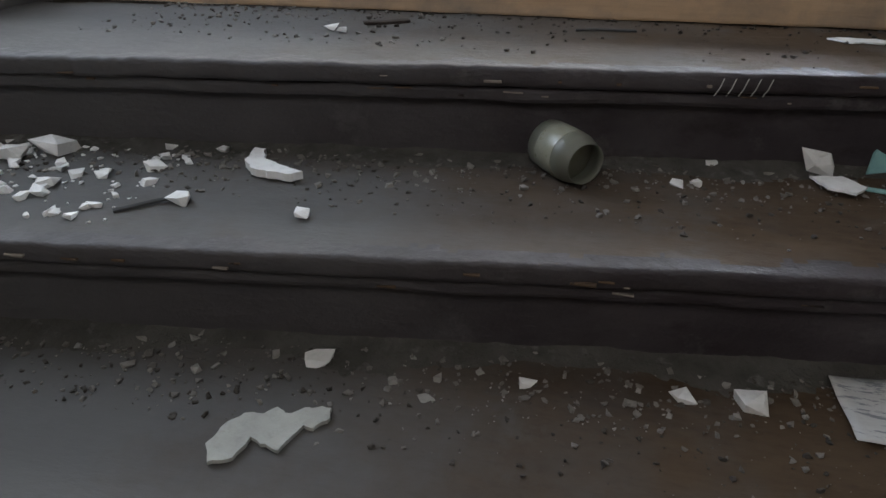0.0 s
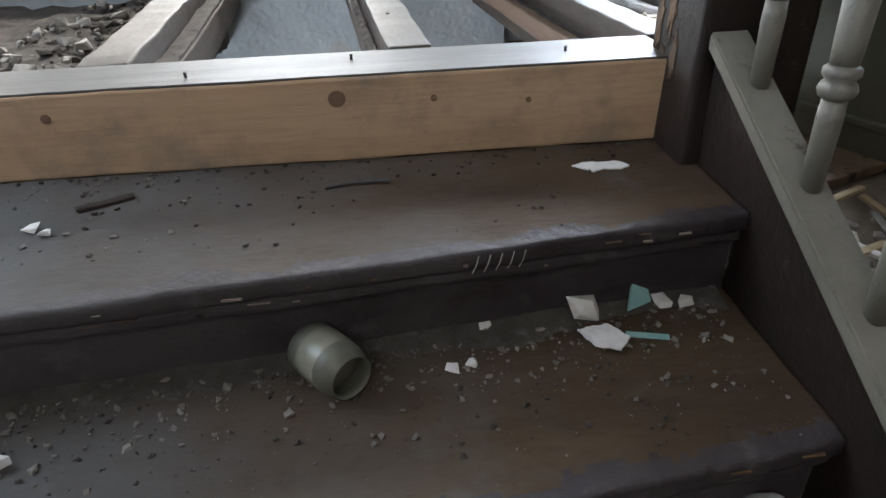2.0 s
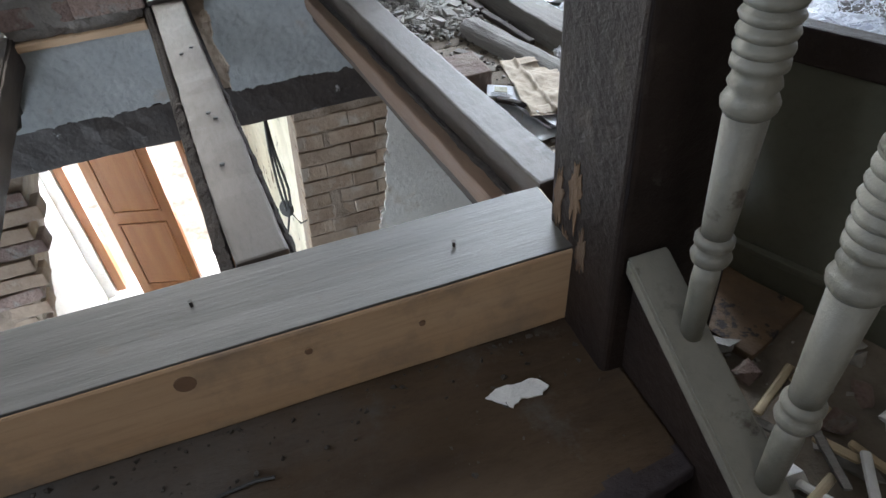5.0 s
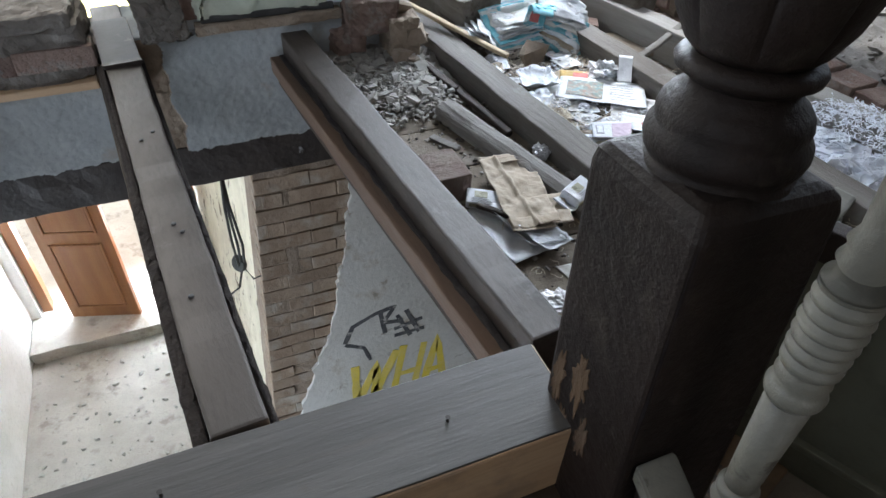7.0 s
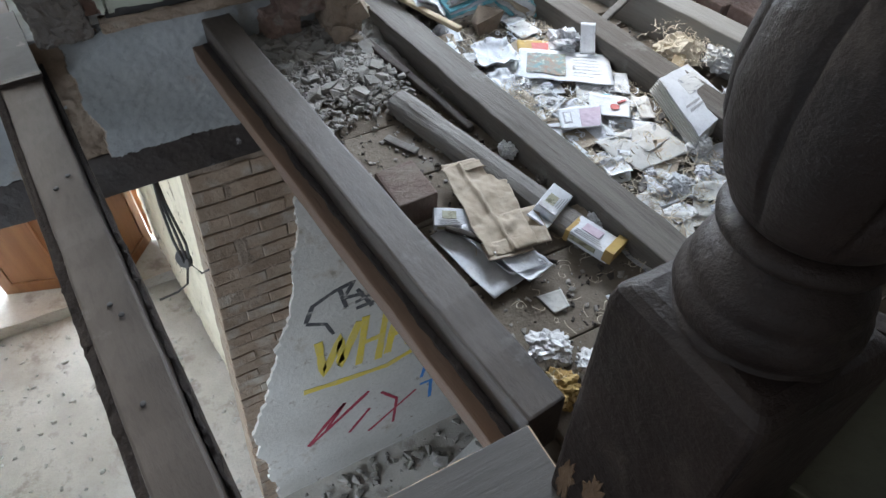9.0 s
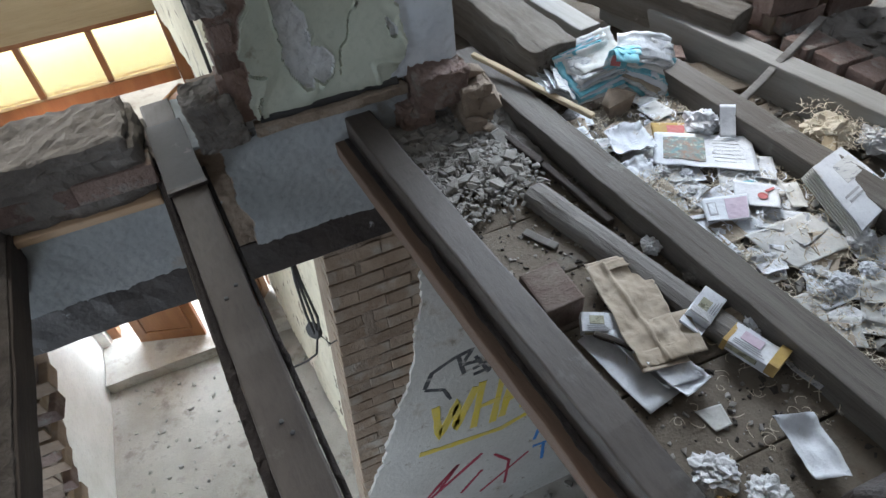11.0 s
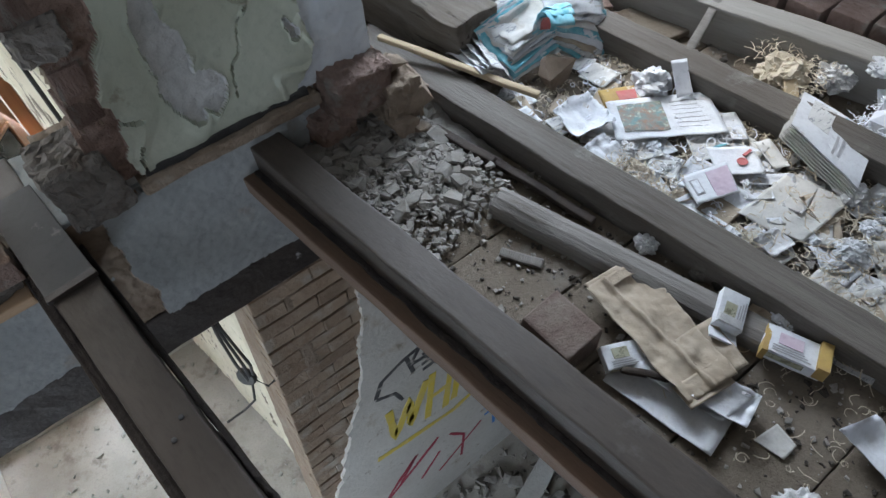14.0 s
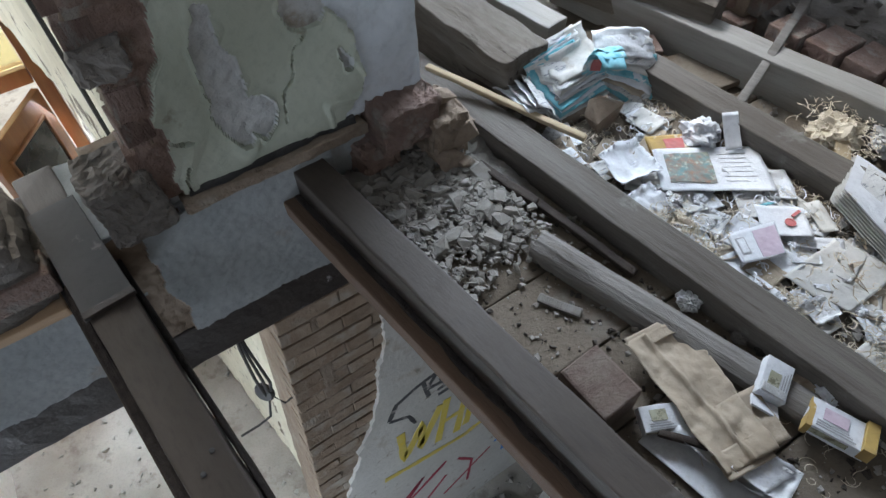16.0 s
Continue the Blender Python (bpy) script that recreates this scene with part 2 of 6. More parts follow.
    "cyan": mat("cyan_print", (0.09, 0.36, 0.45), (0.26, 0.5, 0.56), 22, 0.85, 0.1, spots=(0.62, 0.67, 0.67), spot_scale=14, spot_at=0.58, spot_soft=0.05),
    "red_ink": mat("red_print", (0.5, 0.12, 0.12), (0.44, 0.16, 0.15), 20, 0.85, 0.0, spots=(0.55, 0.4, 0.36), spot_scale=30, spot_at=0.6),
    "pink_ink": mat("pink_print", (0.46, 0.36, 0.42), (0.55, 0.46, 0.52), 20, 0.8, 0.0),
    "grey_ink": mat("grey_print", (0.3, 0.3, 0.31), (0.4, 0.4, 0.41), 30, 0.8, 0.0),
    "yellow_ink": mat("yellow_print", (0.44, 0.3, 0.09), (0.33, 0.21, 0.09), 14, 0.85, 0.2, spots=(0.5, 0.44, 0.32), spot_scale=18, spot_at=0.56),
    "pack_olive": mat("olive_print", (0.3, 0.29, 0.2), (0.4, 0.39, 0.3), 40, 0.7, 0.0, spots=(0.16, 0.15, 0.1), spot_scale=60, spot_at=0.55),
    "photo": mat("magazine_picture", (0.13, 0.23, 0.23), (0.27, 0.15, 0.1), 40, 0.7, 0.0, 120, spots=(0.36, 0.4, 0.33), spot_scale=60, spot_at=0.54, spot_soft=0.1),
    "spray_yellow": mat("yellow_spray_paint", (0.72, 0.56, 0.06), (0.66, 0.54, 0.16), 12, 0.7, 0.1, spots=(0.66, 0.62, 0.5), spot_scale=16, spot_at=0.63, spot_soft=0.1),
    "spray_black": mat("black_spray_paint", (0.05, 0.05, 0.055), (0.11, 0.11, 0.11), 20, 0.7, 0.1, spots=(0.42, 0.4, 0.37), spot_scale=18, spot_at=0.58, spot_soft=0.08),
    "spray_red": mat("dark_red_spray_paint", (0.33, 0.03, 0.06), (0.4, 0.06, 0.09), 20, 0.7, 0.1),
    "spray_blue": mat("blue_spray_paint", (0.05, 0.22, 0.6), (0.08, 0.28, 0.65), 20, 0.7, 0.1),
    "white_chip": mat("white_plaster_chip", (0.7, 0.69, 0.67), (0.8, 0.79, 0.77), 20, 0.9, 0.4),
    "flake": mat("greyish_plaster_flake", (0.34, 0.34, 0.31), (0.42, 0.42, 0.38), 14, 0.95, 0.4),
    "teal": mat("teal_glazed_shard", (0.2, 0.4, 0.4), (0.3, 0.5, 0.48), 20, 0.35, 0.1),
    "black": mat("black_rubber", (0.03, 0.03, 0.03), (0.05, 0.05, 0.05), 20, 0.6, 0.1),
    "jar_dirt": mat("dusty_jar_glass", (0.2, 0.2, 0.15), (0.27, 0.26, 0.2), 20, 0.3, 0.1),
    "pale_wood": mat("pale_planed_wood", (0.24, 0.225, 0.205), (0.33, 0.315, 0.295), 1.0, 0.85, 0.35, 10, GRAIN_Y, spots=(0.16, 0.135, 0.11), spot_scale=1.2, spot_at=0.6, spot_soft=0.1),
    "stair_dirt": mat("swept_stair_dirt", (0.05, 0.046, 0.039), (0.085, 0.08, 0.07), 16, 0.98, 0.7, 70, spots=(0.12, 0.115, 0.105), spot_scale=30, spot_at=0.58, spot_soft=0.1, dist=0.008),
    "blue_white": mat("pale_blue_distemper", (0.55, 0.6, 0.65), (0.66, 0.7, 0.74), 4, 0.9, 0.4, 40, spots=(0.4, 0.4, 0.39), spot_scale=6, spot_at=0.58, spot_soft=0.1, dist=0.008),
    "wall_white": mat("dirty_white_plaster", (0.5, 0.485, 0.445), (0.63, 0.62, 0.585), 2, 0.85, 0.35, 40, spots=(0.42, 0.37, 0.3), spot_scale=4, spot_at=0.58, spot_soft=0.12, dist=0.012, stain=((0.3, 0.265, 0.22), 8, 0.6, 0.07)),
    "dark_dirt": mat("black_brown_crumbs", (0.018, 0.013, 0.012), (0.042, 0.033, 0.029), 30, 0.98, 0.8, 80, dist=0.012),
    "printed": mat("grey_printed_page", (0.5, 0.5, 0.49), (0.58, 0.58, 0.575), 9, 0.88, 0.15, 90, (1, 5, 1), spots=(0.24, 0.25, 0.27), spot_scale=26, spot_at=0.54, spot_soft=0.06),
    "news": mat("newsprint", (0.48, 0.47, 0.44), (0.57, 0.56, 0.535), 10, 0.9, 0.2, 90, stain=((0.36, 0.31, 0.25), 9, 0.58, 0.12)),
    "bag": mat("crumpled_brown_paper_bag", (0.31, 0.25, 0.185), (0.41, 0.345, 0.27), 6, 0.85, 0.5, 30, spots=(0.22, 0.165, 0.115), spot_scale=7, spot_at=0.6, spot_soft=0.12, dist=0.006),
}

glow = bpy.data.materials.new("bright_haze")
glow.use_nodes = True
gn = glow.node_tree
em = gn.nodes.new("ShaderNodeEmission")
em.inputs[0].default_value, em.inputs[1].default_value = (1.0, 0.99, 0.94, 1), 6.0
gn.links.new(em.outputs[0], gn.nodes["Material Output"].inputs[0])
M["glow"] = glow
# dust takes the sheen off old wood and paint
for key in ("newel", "tread", "stair_paint", "joist_dark", "strap", "dust", "old_wood", "stone", "rubble"):
    M[key].node_tree.nodes["Principled BSDF"].inputs["Specular IOR Level"].default_value = 0.3
glass = bpy.data.materials.new("dusty_green_glass")
glass.use_nodes = True
gb = glass.node_tree.nodes["Principled BSDF"]
gb.inputs["Base Color"].default_value, gb.inputs["Roughness"].default_value, gb.inputs["Transmission Weight"].default_value = (0.22, 0.22, 0.17, 1), 0.45, 0.55
M["glass"] = glass

# ---- builders ----
def part(name, bm, material, parent=None, label="", smooth=False):
    me = bpy.data.meshes.new(name)
    bm.to_mesh(me)
    bm.free()
    me.materials.append(material)
    if smooth:
        for p in me.polygons:
            p.use_smooth = True
    ob = new(name, me)
    ob.parent = parent
    return tagged(ob, label)


def thing(name, label, category, kind="", group="", at=None):
    ob = new(name)
    if at is not None:
        ob.matrix_world = at
    return tagged(ob, label, category, group, kind)


def box(x0, x1, y0, y1, z0, z1, bevel=0.004, m=None):
    bm = bmesh.new()
    bmesh.ops.create_cube(bm, size=1)
    for v in bm.verts:
        v.co = Vector((x0 + (v.co.x + 0.5) * (x1 - x0), y0 + (v.co.y + 0.5) * (y1 - y0), z0 + (v.co.z + 0.5) * (z1 - z0)))
    if bevel:
        bmesh.ops.bevel(bm, geom=bm.edges[:], offset=bevel, segments=2, affect="EDGES", profile=0.6)
    if m is not None:
        bm.transform(m)
    return bm


def rough_box(x0, x1, y0, y1, z0, z1, cell=0.06, amp=0.006, seed=0, bevel=0.006, m=None, crag=0.0):
    """A block of hewn or weathered stuff: cut into cells, its faces and edges worn."""
    bm = box(x0, x1, y0, y1, z0, z1, bevel)
    n = [max(1, int(round(d / cell))) for d in (x1 - x0, y1 - y0, z1 - z0)]
    for axis, k in enumerate(n):
        lo = (x0, y0, z0)[axis]
        hi = (x1, y1, z1)[axis]
        for i in range(1, min(k, 60)):
            co, no = [0, 0, 0], [0, 0, 0]
            co[axis], no[axis] = lo + (hi - lo) * i / k, 1
            bmesh.ops.bisect_plane(bm, geom=bm.verts[:] + bm.edges[:] + bm.faces[:], plane_co=co, plane_no=no)
    for v in bm.verts:
        p = v.co * 9 + Vector((seed * 3.7, seed * 1.3, 0))
        v.co += amp * noise.noise_vector(p) + 0.5 * amp * noise.noise_vector(p * 3.1)
        if crag:
            v.co += crag * noise.noise_vector(p * 7.3) + 0.6 * crag * noise.noise_vector(p * 15.1)
    if m is not None:
        bm.transform(m)
    return bm


def lathe(profile, seg=28, squash=None):
    """A turned shape from (radius, height) pairs."""
    bm = bmesh.new()
    rings = []
    for r, z in profile:
        rings.append([bm.verts.new((r * math.cos(2 * math.pi * i / seg), r * math.sin(2 * math.pi * i / seg), z)) for i in range(seg)])
    for a, b in zip(rings, rings[1:]):
        for i in range(seg):
            bm.faces.new((a[i], a[(i + 1) % seg], b[(i + 1) % seg], b[i]))
    bm.faces.new(rings[0][::-1])
    bm.faces.new(rings[-1])
    return bm


def tube(points, r, seg=6):
    bm = bmesh.new()
    pts = [Vector(p) for p in points]
    rings = []
    for i, p in enumerate(pts):
        d = (pts[min(i + 1, len(pts) - 1)] - pts[max(i - 1, 0)]).normalized()
        u = d.orthogonal().normalized()
        w = d.cross(u)
        rings.append([bm.verts.new(p + r * (math.cos(2 * math.pi * k / seg) * u + math.sin(2 * math.pi * k / seg) * w)) for k in range(seg)])
    for a, b in zip(rings, rings[1:]):
        for k in range(seg):
            bm.faces.new((a[k], a[(k + 1) % seg], b[(k + 1) % seg], b[k]))
    bm.faces.new(rings[0][::-1])
    bm.faces.new(rings[-1])
    return bm


def prism(outline, y0, y1, bevel=0.003):
    """An outline in x and z, pulled from y0 to y1."""
    bm = bmesh.new()
    a = [bm.verts.new((x, y0, z)) for x, z in outline]
    b = [bm.verts.new((x, y1, z)) for x, z in outline]
    n = len(a)
    bm.faces.new(a)
    bm.faces.new(b[::-1])
    for i in range(n):
        bm.faces.new((a[(i + 1) % n], a[i], b[i], b[(i + 1) % n]))
    bmesh.ops.recalc_face_normals(bm, faces=bm.faces[:])
    if bevel:
        bmesh.ops.bevel(bm, geom=bm.edges[:], offset=bevel, segments=1, affect="EDGES")
    return bm


def beam_between(p, q, wide, high, seed=0, cell=0.09, amp=0.004, over=0.0):
    """A timber whose top runs from p to q (the middle of its upper face)."""
    p, q = Vector(p), Vector(q)
    d = (q - p)
    ln = d.length
    yaw = math.atan2(-d.x, d.y)
    tilt = math.atan2(d.z, math.hypot(d.x, d.y))
    return rough_box(-wide / 2, wide / 2, -over, ln + over, -high, 0, cell, amp, seed, 0.006), Matrix.Translation(p) @ Matrix.Rotation(yaw, 4, "Z") @ Matrix.Rotation(tilt, 4, "X")


# ---- the setting: walls, floors, ceiling ----
FLOOR_LOW = -3.45


def wall(name, bm, material, label, m=None):
    ob = tagged(part(name, bm, material), label, "wall", kind="structure")
    if m is not None:
        ob.matrix_world = m
    return ob


def holed(x0, x1, z0, z1, hx0, hx1, hz0, hz1, y0, y1):
    """A wall along x with one opening through it."""
    bm = bmesh.new()
    me = bpy.data.meshes.new("tmp")
    for a, b, c, d in ((x0, hx0, z0, z1), (hx1, x1, z0, z1), (hx0, hx1, z0, hz0), (hx0, hx1, hz1, z1)):
        t = box(a, b, y0, y1, c, d, 0)
        t.to_mesh(me)
        t.free()
        bm.from_mesh(me)
    return bm


tagged(part("ground", box(-300, 300, -300, 300, -3.9, FLOOR_LOW - 0.12, 0), M["concrete"]), "pale dusty ground round the house", "ground", kind="structure")
tagged(part("floor_lower", rough_box(-2.6, 3.2, -3.0, 4.95, FLOOR_LOW - 0.1, FLOOR_LOW, 0.25, 0.01, 3), M["concrete"]), "dusty pale concrete floor strewn with grit", "floor", kind="structure")
TURN_Z = Matrix.Rotation(radians(90), 4, "Z")
# unseen walls and ceiling, added to enclose the room and limit its light
wall("wall_left_low", holed(-3.15, 1.77, -3.45, -0.4, 0.1, 1.4, -2.9, -1.2, 2.6, 2.85), M["white_plaster"], "unseen plaster wall of the lower room with an assumed window hole", TURN_Z)
wall("wall_left", holed(-3.15, 1.77, -0.4, 2.9, -0.75, 0.75, 0.65, 2.05, 2.6, 2.85), M["far_wall"], "unseen brown wall beside the stairs with an assumed window hole", TURN_Z)
wall("wall_right", holed(-2.9, 3.2, -3.45, 2.9, 0.25, 1.75, 1.05, 2.35, -3.45, -3.2), M["far_wall"], "bare brown masonry wall with a hole added for a lamp", TURN_Z)
wall("wall_back", holed(-2.6, 3.2, -3.45, 2.9, -1.5, -0.3, 1.2, 2.3, -3.15, -2.9), M["far_wall"], "unseen brown wall behind the stairs with an assumed window hole", None)
tagged(part("ceiling", box(-2.85, 3.45, -3.15, 3.2, 2.9, 3.05, 0), M["ceiling"]), "unseen plaster ceiling added to close the room", "ceiling", kind="structure")

# the wall across the joists' ends
WY = 1.775
pier_lower = wall("wall_pier_lower", rough_box(-0.6, 0.3, WY + 0.012, WY + 0.34, -0.375, 0.035, 0.03, 0.007, 5, crag=0.0012), M["plaster"], "grey-blue plaster face under the pier")
pier = wall("wall_pier", rough_box(-0.4, 0.3, WY + 0.022, WY + 0.34, 0.03, 2.9, 0.05, 0.01, 6, crag=0.003), M["patch"], "pier of the wall with flaking pale green paint")
infill = wall("wall_infill", rough_box(-1.335, -0.605, WY + 0.012, WY + 0.3, -0.375, -0.1, 0.03, 0.007, 7, crag=0.0012), M["plaster"], "grey plaster band over the lintel")
wall("lintel", rough_box(-2.4, 0.34, WY - 0.006, WY + 0.34, -0.55, -0.38, 0.05, 0.005, 8, crag=0.002), M["steel"], "dark brown lintel beam with flecks of plaster")
# the lower corner leans: its edge runs out towards the floor
ERODED = Matrix.Identity(4)
ERODED[0][2], ERODED[0][3] = 0.089, 0.1534
graffiti_wall = wall("wall_graffiti", rough_box(0.09, 3.2, WY + 0.04, WY + 0.34, FLOOR_LOW, -0.55, 0.12, 0.004, 9), M["wall_white"], "cracked white plaster wall with painted scrawls")
bare_wall = wall("wall_bare_brick", rough_box(-0.385, 0.3, WY + 0.0345, WY + 0.335, FLOOR_LOW, -0.55, 0.03, 0.005, 10, crag=0.002, m=ERODED), M["mortar"], "bare limewashed brickwork where plaster fell off")
JAMB = Matrix.Identity(4)  # the crumbling jamb leans outwards to its foot
JAMB[0][2], JAMB[0][3] = 0.33, 0.36
wall("wall_left_lower_end", rough_box(-2.6, -2.3, WY + 0.02, WY + 0.33, FLOOR_LOW, -0.55, 0.12, 0.006, 15), M["mortar"], "bare masonry at the end of the lower wall")
jamb_wall = wall("wall_left_lower", rough_box(-1.85, -1.5, WY, WY + 0.34, FLOOR_LOW, -0.55, 0.06, 0.008, 11, crag=0.004, m=JAMB), M["mortar"], "crumbling jamb of the lower opening")
wall("wall_left_upper", rough_box(-2.6, -1.34, WY, WY + 0.34, -0.375, 0.12, 0.1, 0.01, 12), M["plaster"], "plaster band under the upper opening")
wall("wall_hall_right", rough_box(0.0, 2.42, -0.25, 0.0, -0.55, 2.9, 0.08, 0.014, 12, crag=0.004), M["cream_plaster"], "cracked cream hall wall", pose(-0.385, 2.115, 0, 0, 0, 97))
wall("wall_hall_right_low", rough_box(0.0, 2.42, -0.25, 0.0, FLOOR_LOW, -0.555, 0.045, 0.016, 14, crag=0.008), M["cream_plaster"], "flaking cream hall wall beside the bare bricks", ERODED @ pose(-0.385, 2.115, 0, 0, 0, 97))
wall("wall_hall_left", rough_box(-2.5, -2.2, WY + 0.345, 4.5, FLOOR_LOW, 2.9, 0.25, 0.01, 13), M["white_plaster"], "white hall wall")
# its opening is added to hold the far lamp
wall("wall_far_right", holed(0.3, 3.2, -0.6, 2.9, 0.85, 2.55, 0.75, 2.25, 2.9, 3.15), M["far_wall"], "bare brown masonry wall with a hole added for a lamp")
wall("wall_far_side", box(0.0, 0.3, WY + 0.345, 3.15, -0.6, 2.9, 0), M["far_wall"], "bare masonry behind the pier")
tagged(part("step_hall", rough_box(-2.19, -0.58, 4.05, 4.5, FLOOR_LOW, FLOOR_LOW + 0.12, 0.1, 0.008, 15), M["concrete"]), "worn white door step", "step", kind="structure")
tagged(part("backdrop", box(-14, 12, 12, 12.2, -3.56, 9, 0), M["glow"]), "bright hazy daylight beyond the door", "backdrop", kind="structure")

# entrance wall: door opening, transom, lintel, opening above
front = wall("wall_front", rough_box(-2.6, -2.12, 4.5, 4.8, FLOOR_LOW, 2.9, 0.25, 0.01, 16), M["white_plaster"], "white wall beside the entrance")
wall("wall_front_right", rough_box(-0.585, 0.3, 4.5, 4.8, FLOOR_LOW, 2.9, 0.25, 0.01, 17), M["white_plaster"], "white wall beside the entrance")
wall("front_lintel", rough_box(-2.115, -0.59, 4.46, 4.8, -0.58, -0.3, 0.15, 0.006, 18), M["tan_wood"], "tan timber lintel over the entrance")
doorway = thing("door_1", "varnished orange wooden entrance with a transom light and one leaf ajar", "door", "structure")
part("post", box(-2.11, -2.03, 4.55, 4.66, FLOOR_LOW + 0.12, -0.585, 0.006), M["orange"], doorway)
part("post", box(-0.68, -0.6, 4.55, 4.66, FLOOR_LOW + 0.12, -0.585, 0.006), M["orange"], doorway)
part("transom_bar", box(-2.025, -0.685, 4.55, 4.66, -1.12, -1.02, 0.006), M["orange"], doorway)
part("top_rail", box(-2.025, -0.685, 4.56, 4.65, -0.65, -0.59, 0.006), M["orange"], doorway)
for x in (-1.56, -1.12):
    part("glazing_bar", box(x - 0.02, x + 0.02, 4.57, 4.63, -1.015, -0.655, 0.004), M["orange"], doorway)


amber = bpy.data.materials.new("amber_glass")
amber.use_nodes = True
ab = amber.node_tree.nodes["Principled BSDF"]
ab.inputs["Base Color"].default_value = (1.0, 0.92, 0.52, 1)
ab.inputs["Roughness"].default_value, ab.inputs["Transmission Weight"].default_value = 0.25, 1.0
for x0, x1 in ((-2.024, -1.581), (-1.539, -1.141), (-1.099, -0.686)):
    part("pane", box(x0, x1, 4.594, 4.6, -1.018, -0.652, 0), amber, doorway, "amber yellow glass pane").visible_shadow = False


def door_leaf(name, label, at, dark):
    leaf = part(name, box(0.0, 0.58, -0.022, 0.022, 0.0, 2.2, 0.004), M["orange"], None)
    tagged(leaf, label, "door leaf", kind="structure")
    leaf.matrix_world = at
    for z0, z1, m in ((0.14, 0.8, "orange"), (0.95, 1.55, "orange"), (1.68, 2.06, dark)):
        panel = part("panel", box(0.1, 0.48, -0.032, 0.032, z0, z1, 0.012), M[m], leaf)
        for x0, x1, a, b in ((0.08, 0.1, z0 - 0.02, z1 + 0.02), (0.48, 0.5, z0 - 0.02, z1 + 0.02), (0.101, 0.479, z0 - 0.02, z0), (0.101, 0.479, z1, z1 + 0.02)):
            part("moulding", box(x0, x1, -0.04, 0.04, a, b, 0.006), M["orange"], panel)
    # white plate coloured as the daylight that comes through a slot
    part("slot_plate", box(0.14, 0.42, -0.036, -0.0335, 1.59, 1.65, 0.0), M["paper"], leaf, "pale plate painting daylight through a slot")
    return leaf


door_leaf("door_leaf", "varnished orange panelled door leaf standing ajar", pose(-1.86, 4.42, FLOOR_LOW + 0.125, 0, 0, -18), "orange")
door_leaf("door_leaf", "varnished orange door leaf with a dark upper panel, swung open", pose(-0.7, 4.5, FLOOR_LOW + 0.125, 0, 0, 232), "dark")

# ---- stairs, set askew to the header ----
GOING, RISE, LEFT = 0.335, 0.175, -2.0
treads = []


def tread_mesh(nose, z, skewed, extra, seed):
    """A board with a rounded, battered nosing; the old paint still holds on along its front."""
    prof = [(0.05, -0.035), (0.008, -0.035), (0.002, -0.032), (0.0, -0.026), (0.0, -0.007), (0.002, -0.002), (0.007, 0.0), (0.014, 0.0)]
    prof += [(0.014 + 0.012 * i, 0.0) for i in range(1, 5)] + [(0.062 + (GOING + extra - 0.062) * i / 12, 0.0) for i in range(1, 13)] + [(GOING + extra, -0.035)]
    bm = bmesh.new()
    n, rows = 320, []
    for i in range(n + 1):
        x = LEFT + (0.058 - LEFT) * i / n
        bite = 0.012 * max(0.0, noise.noise((x * 7, seed, 0.0)) - 0.25) + 0.006 * max(0.0, noise.noise((x * 31, seed, 2.0)))
        row = []
        for j, (d, h) in enumerate(prof):
            p = Vector((x, nose + d + skewed * x, z + h))
            p += 0.0025 * noise.noise_vector(p * 9 + Vector((seed * 3, 0, 0))) + 0.0012 * noise.noise_vector(p * 40)
            if 2 <= j <= 7:
                p.y += bite
                p.z -= 0.5 * bite
            row.append(bm.verts.new(p))
        rows.append(row)
    m = len(prof)
    for i in range(n):
        x = LEFT + (0.058 - LEFT) * (i + 0.5) / n
        for j in range(m - 1):
            f = bm.faces.new((rows[i][j], rows[i + 1][j], rows[i + 1][j + 1], rows[i][j + 1]))
            f.material_index = 1 if prof[j][0] < 0.02 + 0.035 * noise.noise((x * 9, seed * 2, 5.0)) + 0.02 * noise.noise((x * 40, seed, 1.0)) + 0.012 and j < m - 2 else 0
            f.smooth = True
        bm.faces.new((rows[i][0], rows[i][m - 1], rows[i + 1][m - 1], rows[i + 1][0]))
    bm.faces.new(rows[0])
    bm.faces.new(rows[n][::-1])
    bmesh.ops.recalc_face_normals(bm, faces=bm.faces[:])
    return bm


for k in range(8):
    z = -RISE * (k + 1)
    nose = -0.355 - GOING * k
    skew = Matrix.Identity(4)
    skew[1][0] = 0.115 + 0.015 * min(k, 3)
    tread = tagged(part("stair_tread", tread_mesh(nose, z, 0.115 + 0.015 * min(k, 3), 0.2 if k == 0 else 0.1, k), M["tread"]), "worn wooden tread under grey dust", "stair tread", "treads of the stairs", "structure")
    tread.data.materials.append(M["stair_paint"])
    part("nosing_mould", rough_box(LEFT, 0.055, nose + 0.014, nose + 0.039, z - 0.062, z - 0.036, 0.06, 0.004, k, 0.008, skew, 0.002), M["stair_paint"], tread, "chipped dark moulding under the nosing")
    tagged(part("stair_riser", rough_box(LEFT, 0.055, nose + 0.04, nose + 0.06, z - RISE - 0.01, z - 0.03, 0.09, 0.002, k + 40, 0.002, skew), M["stair_paint"]), "riser with chipped purple-brown paint", "stair riser", "risers of the stairs", "structure")
    treads.append(tread)
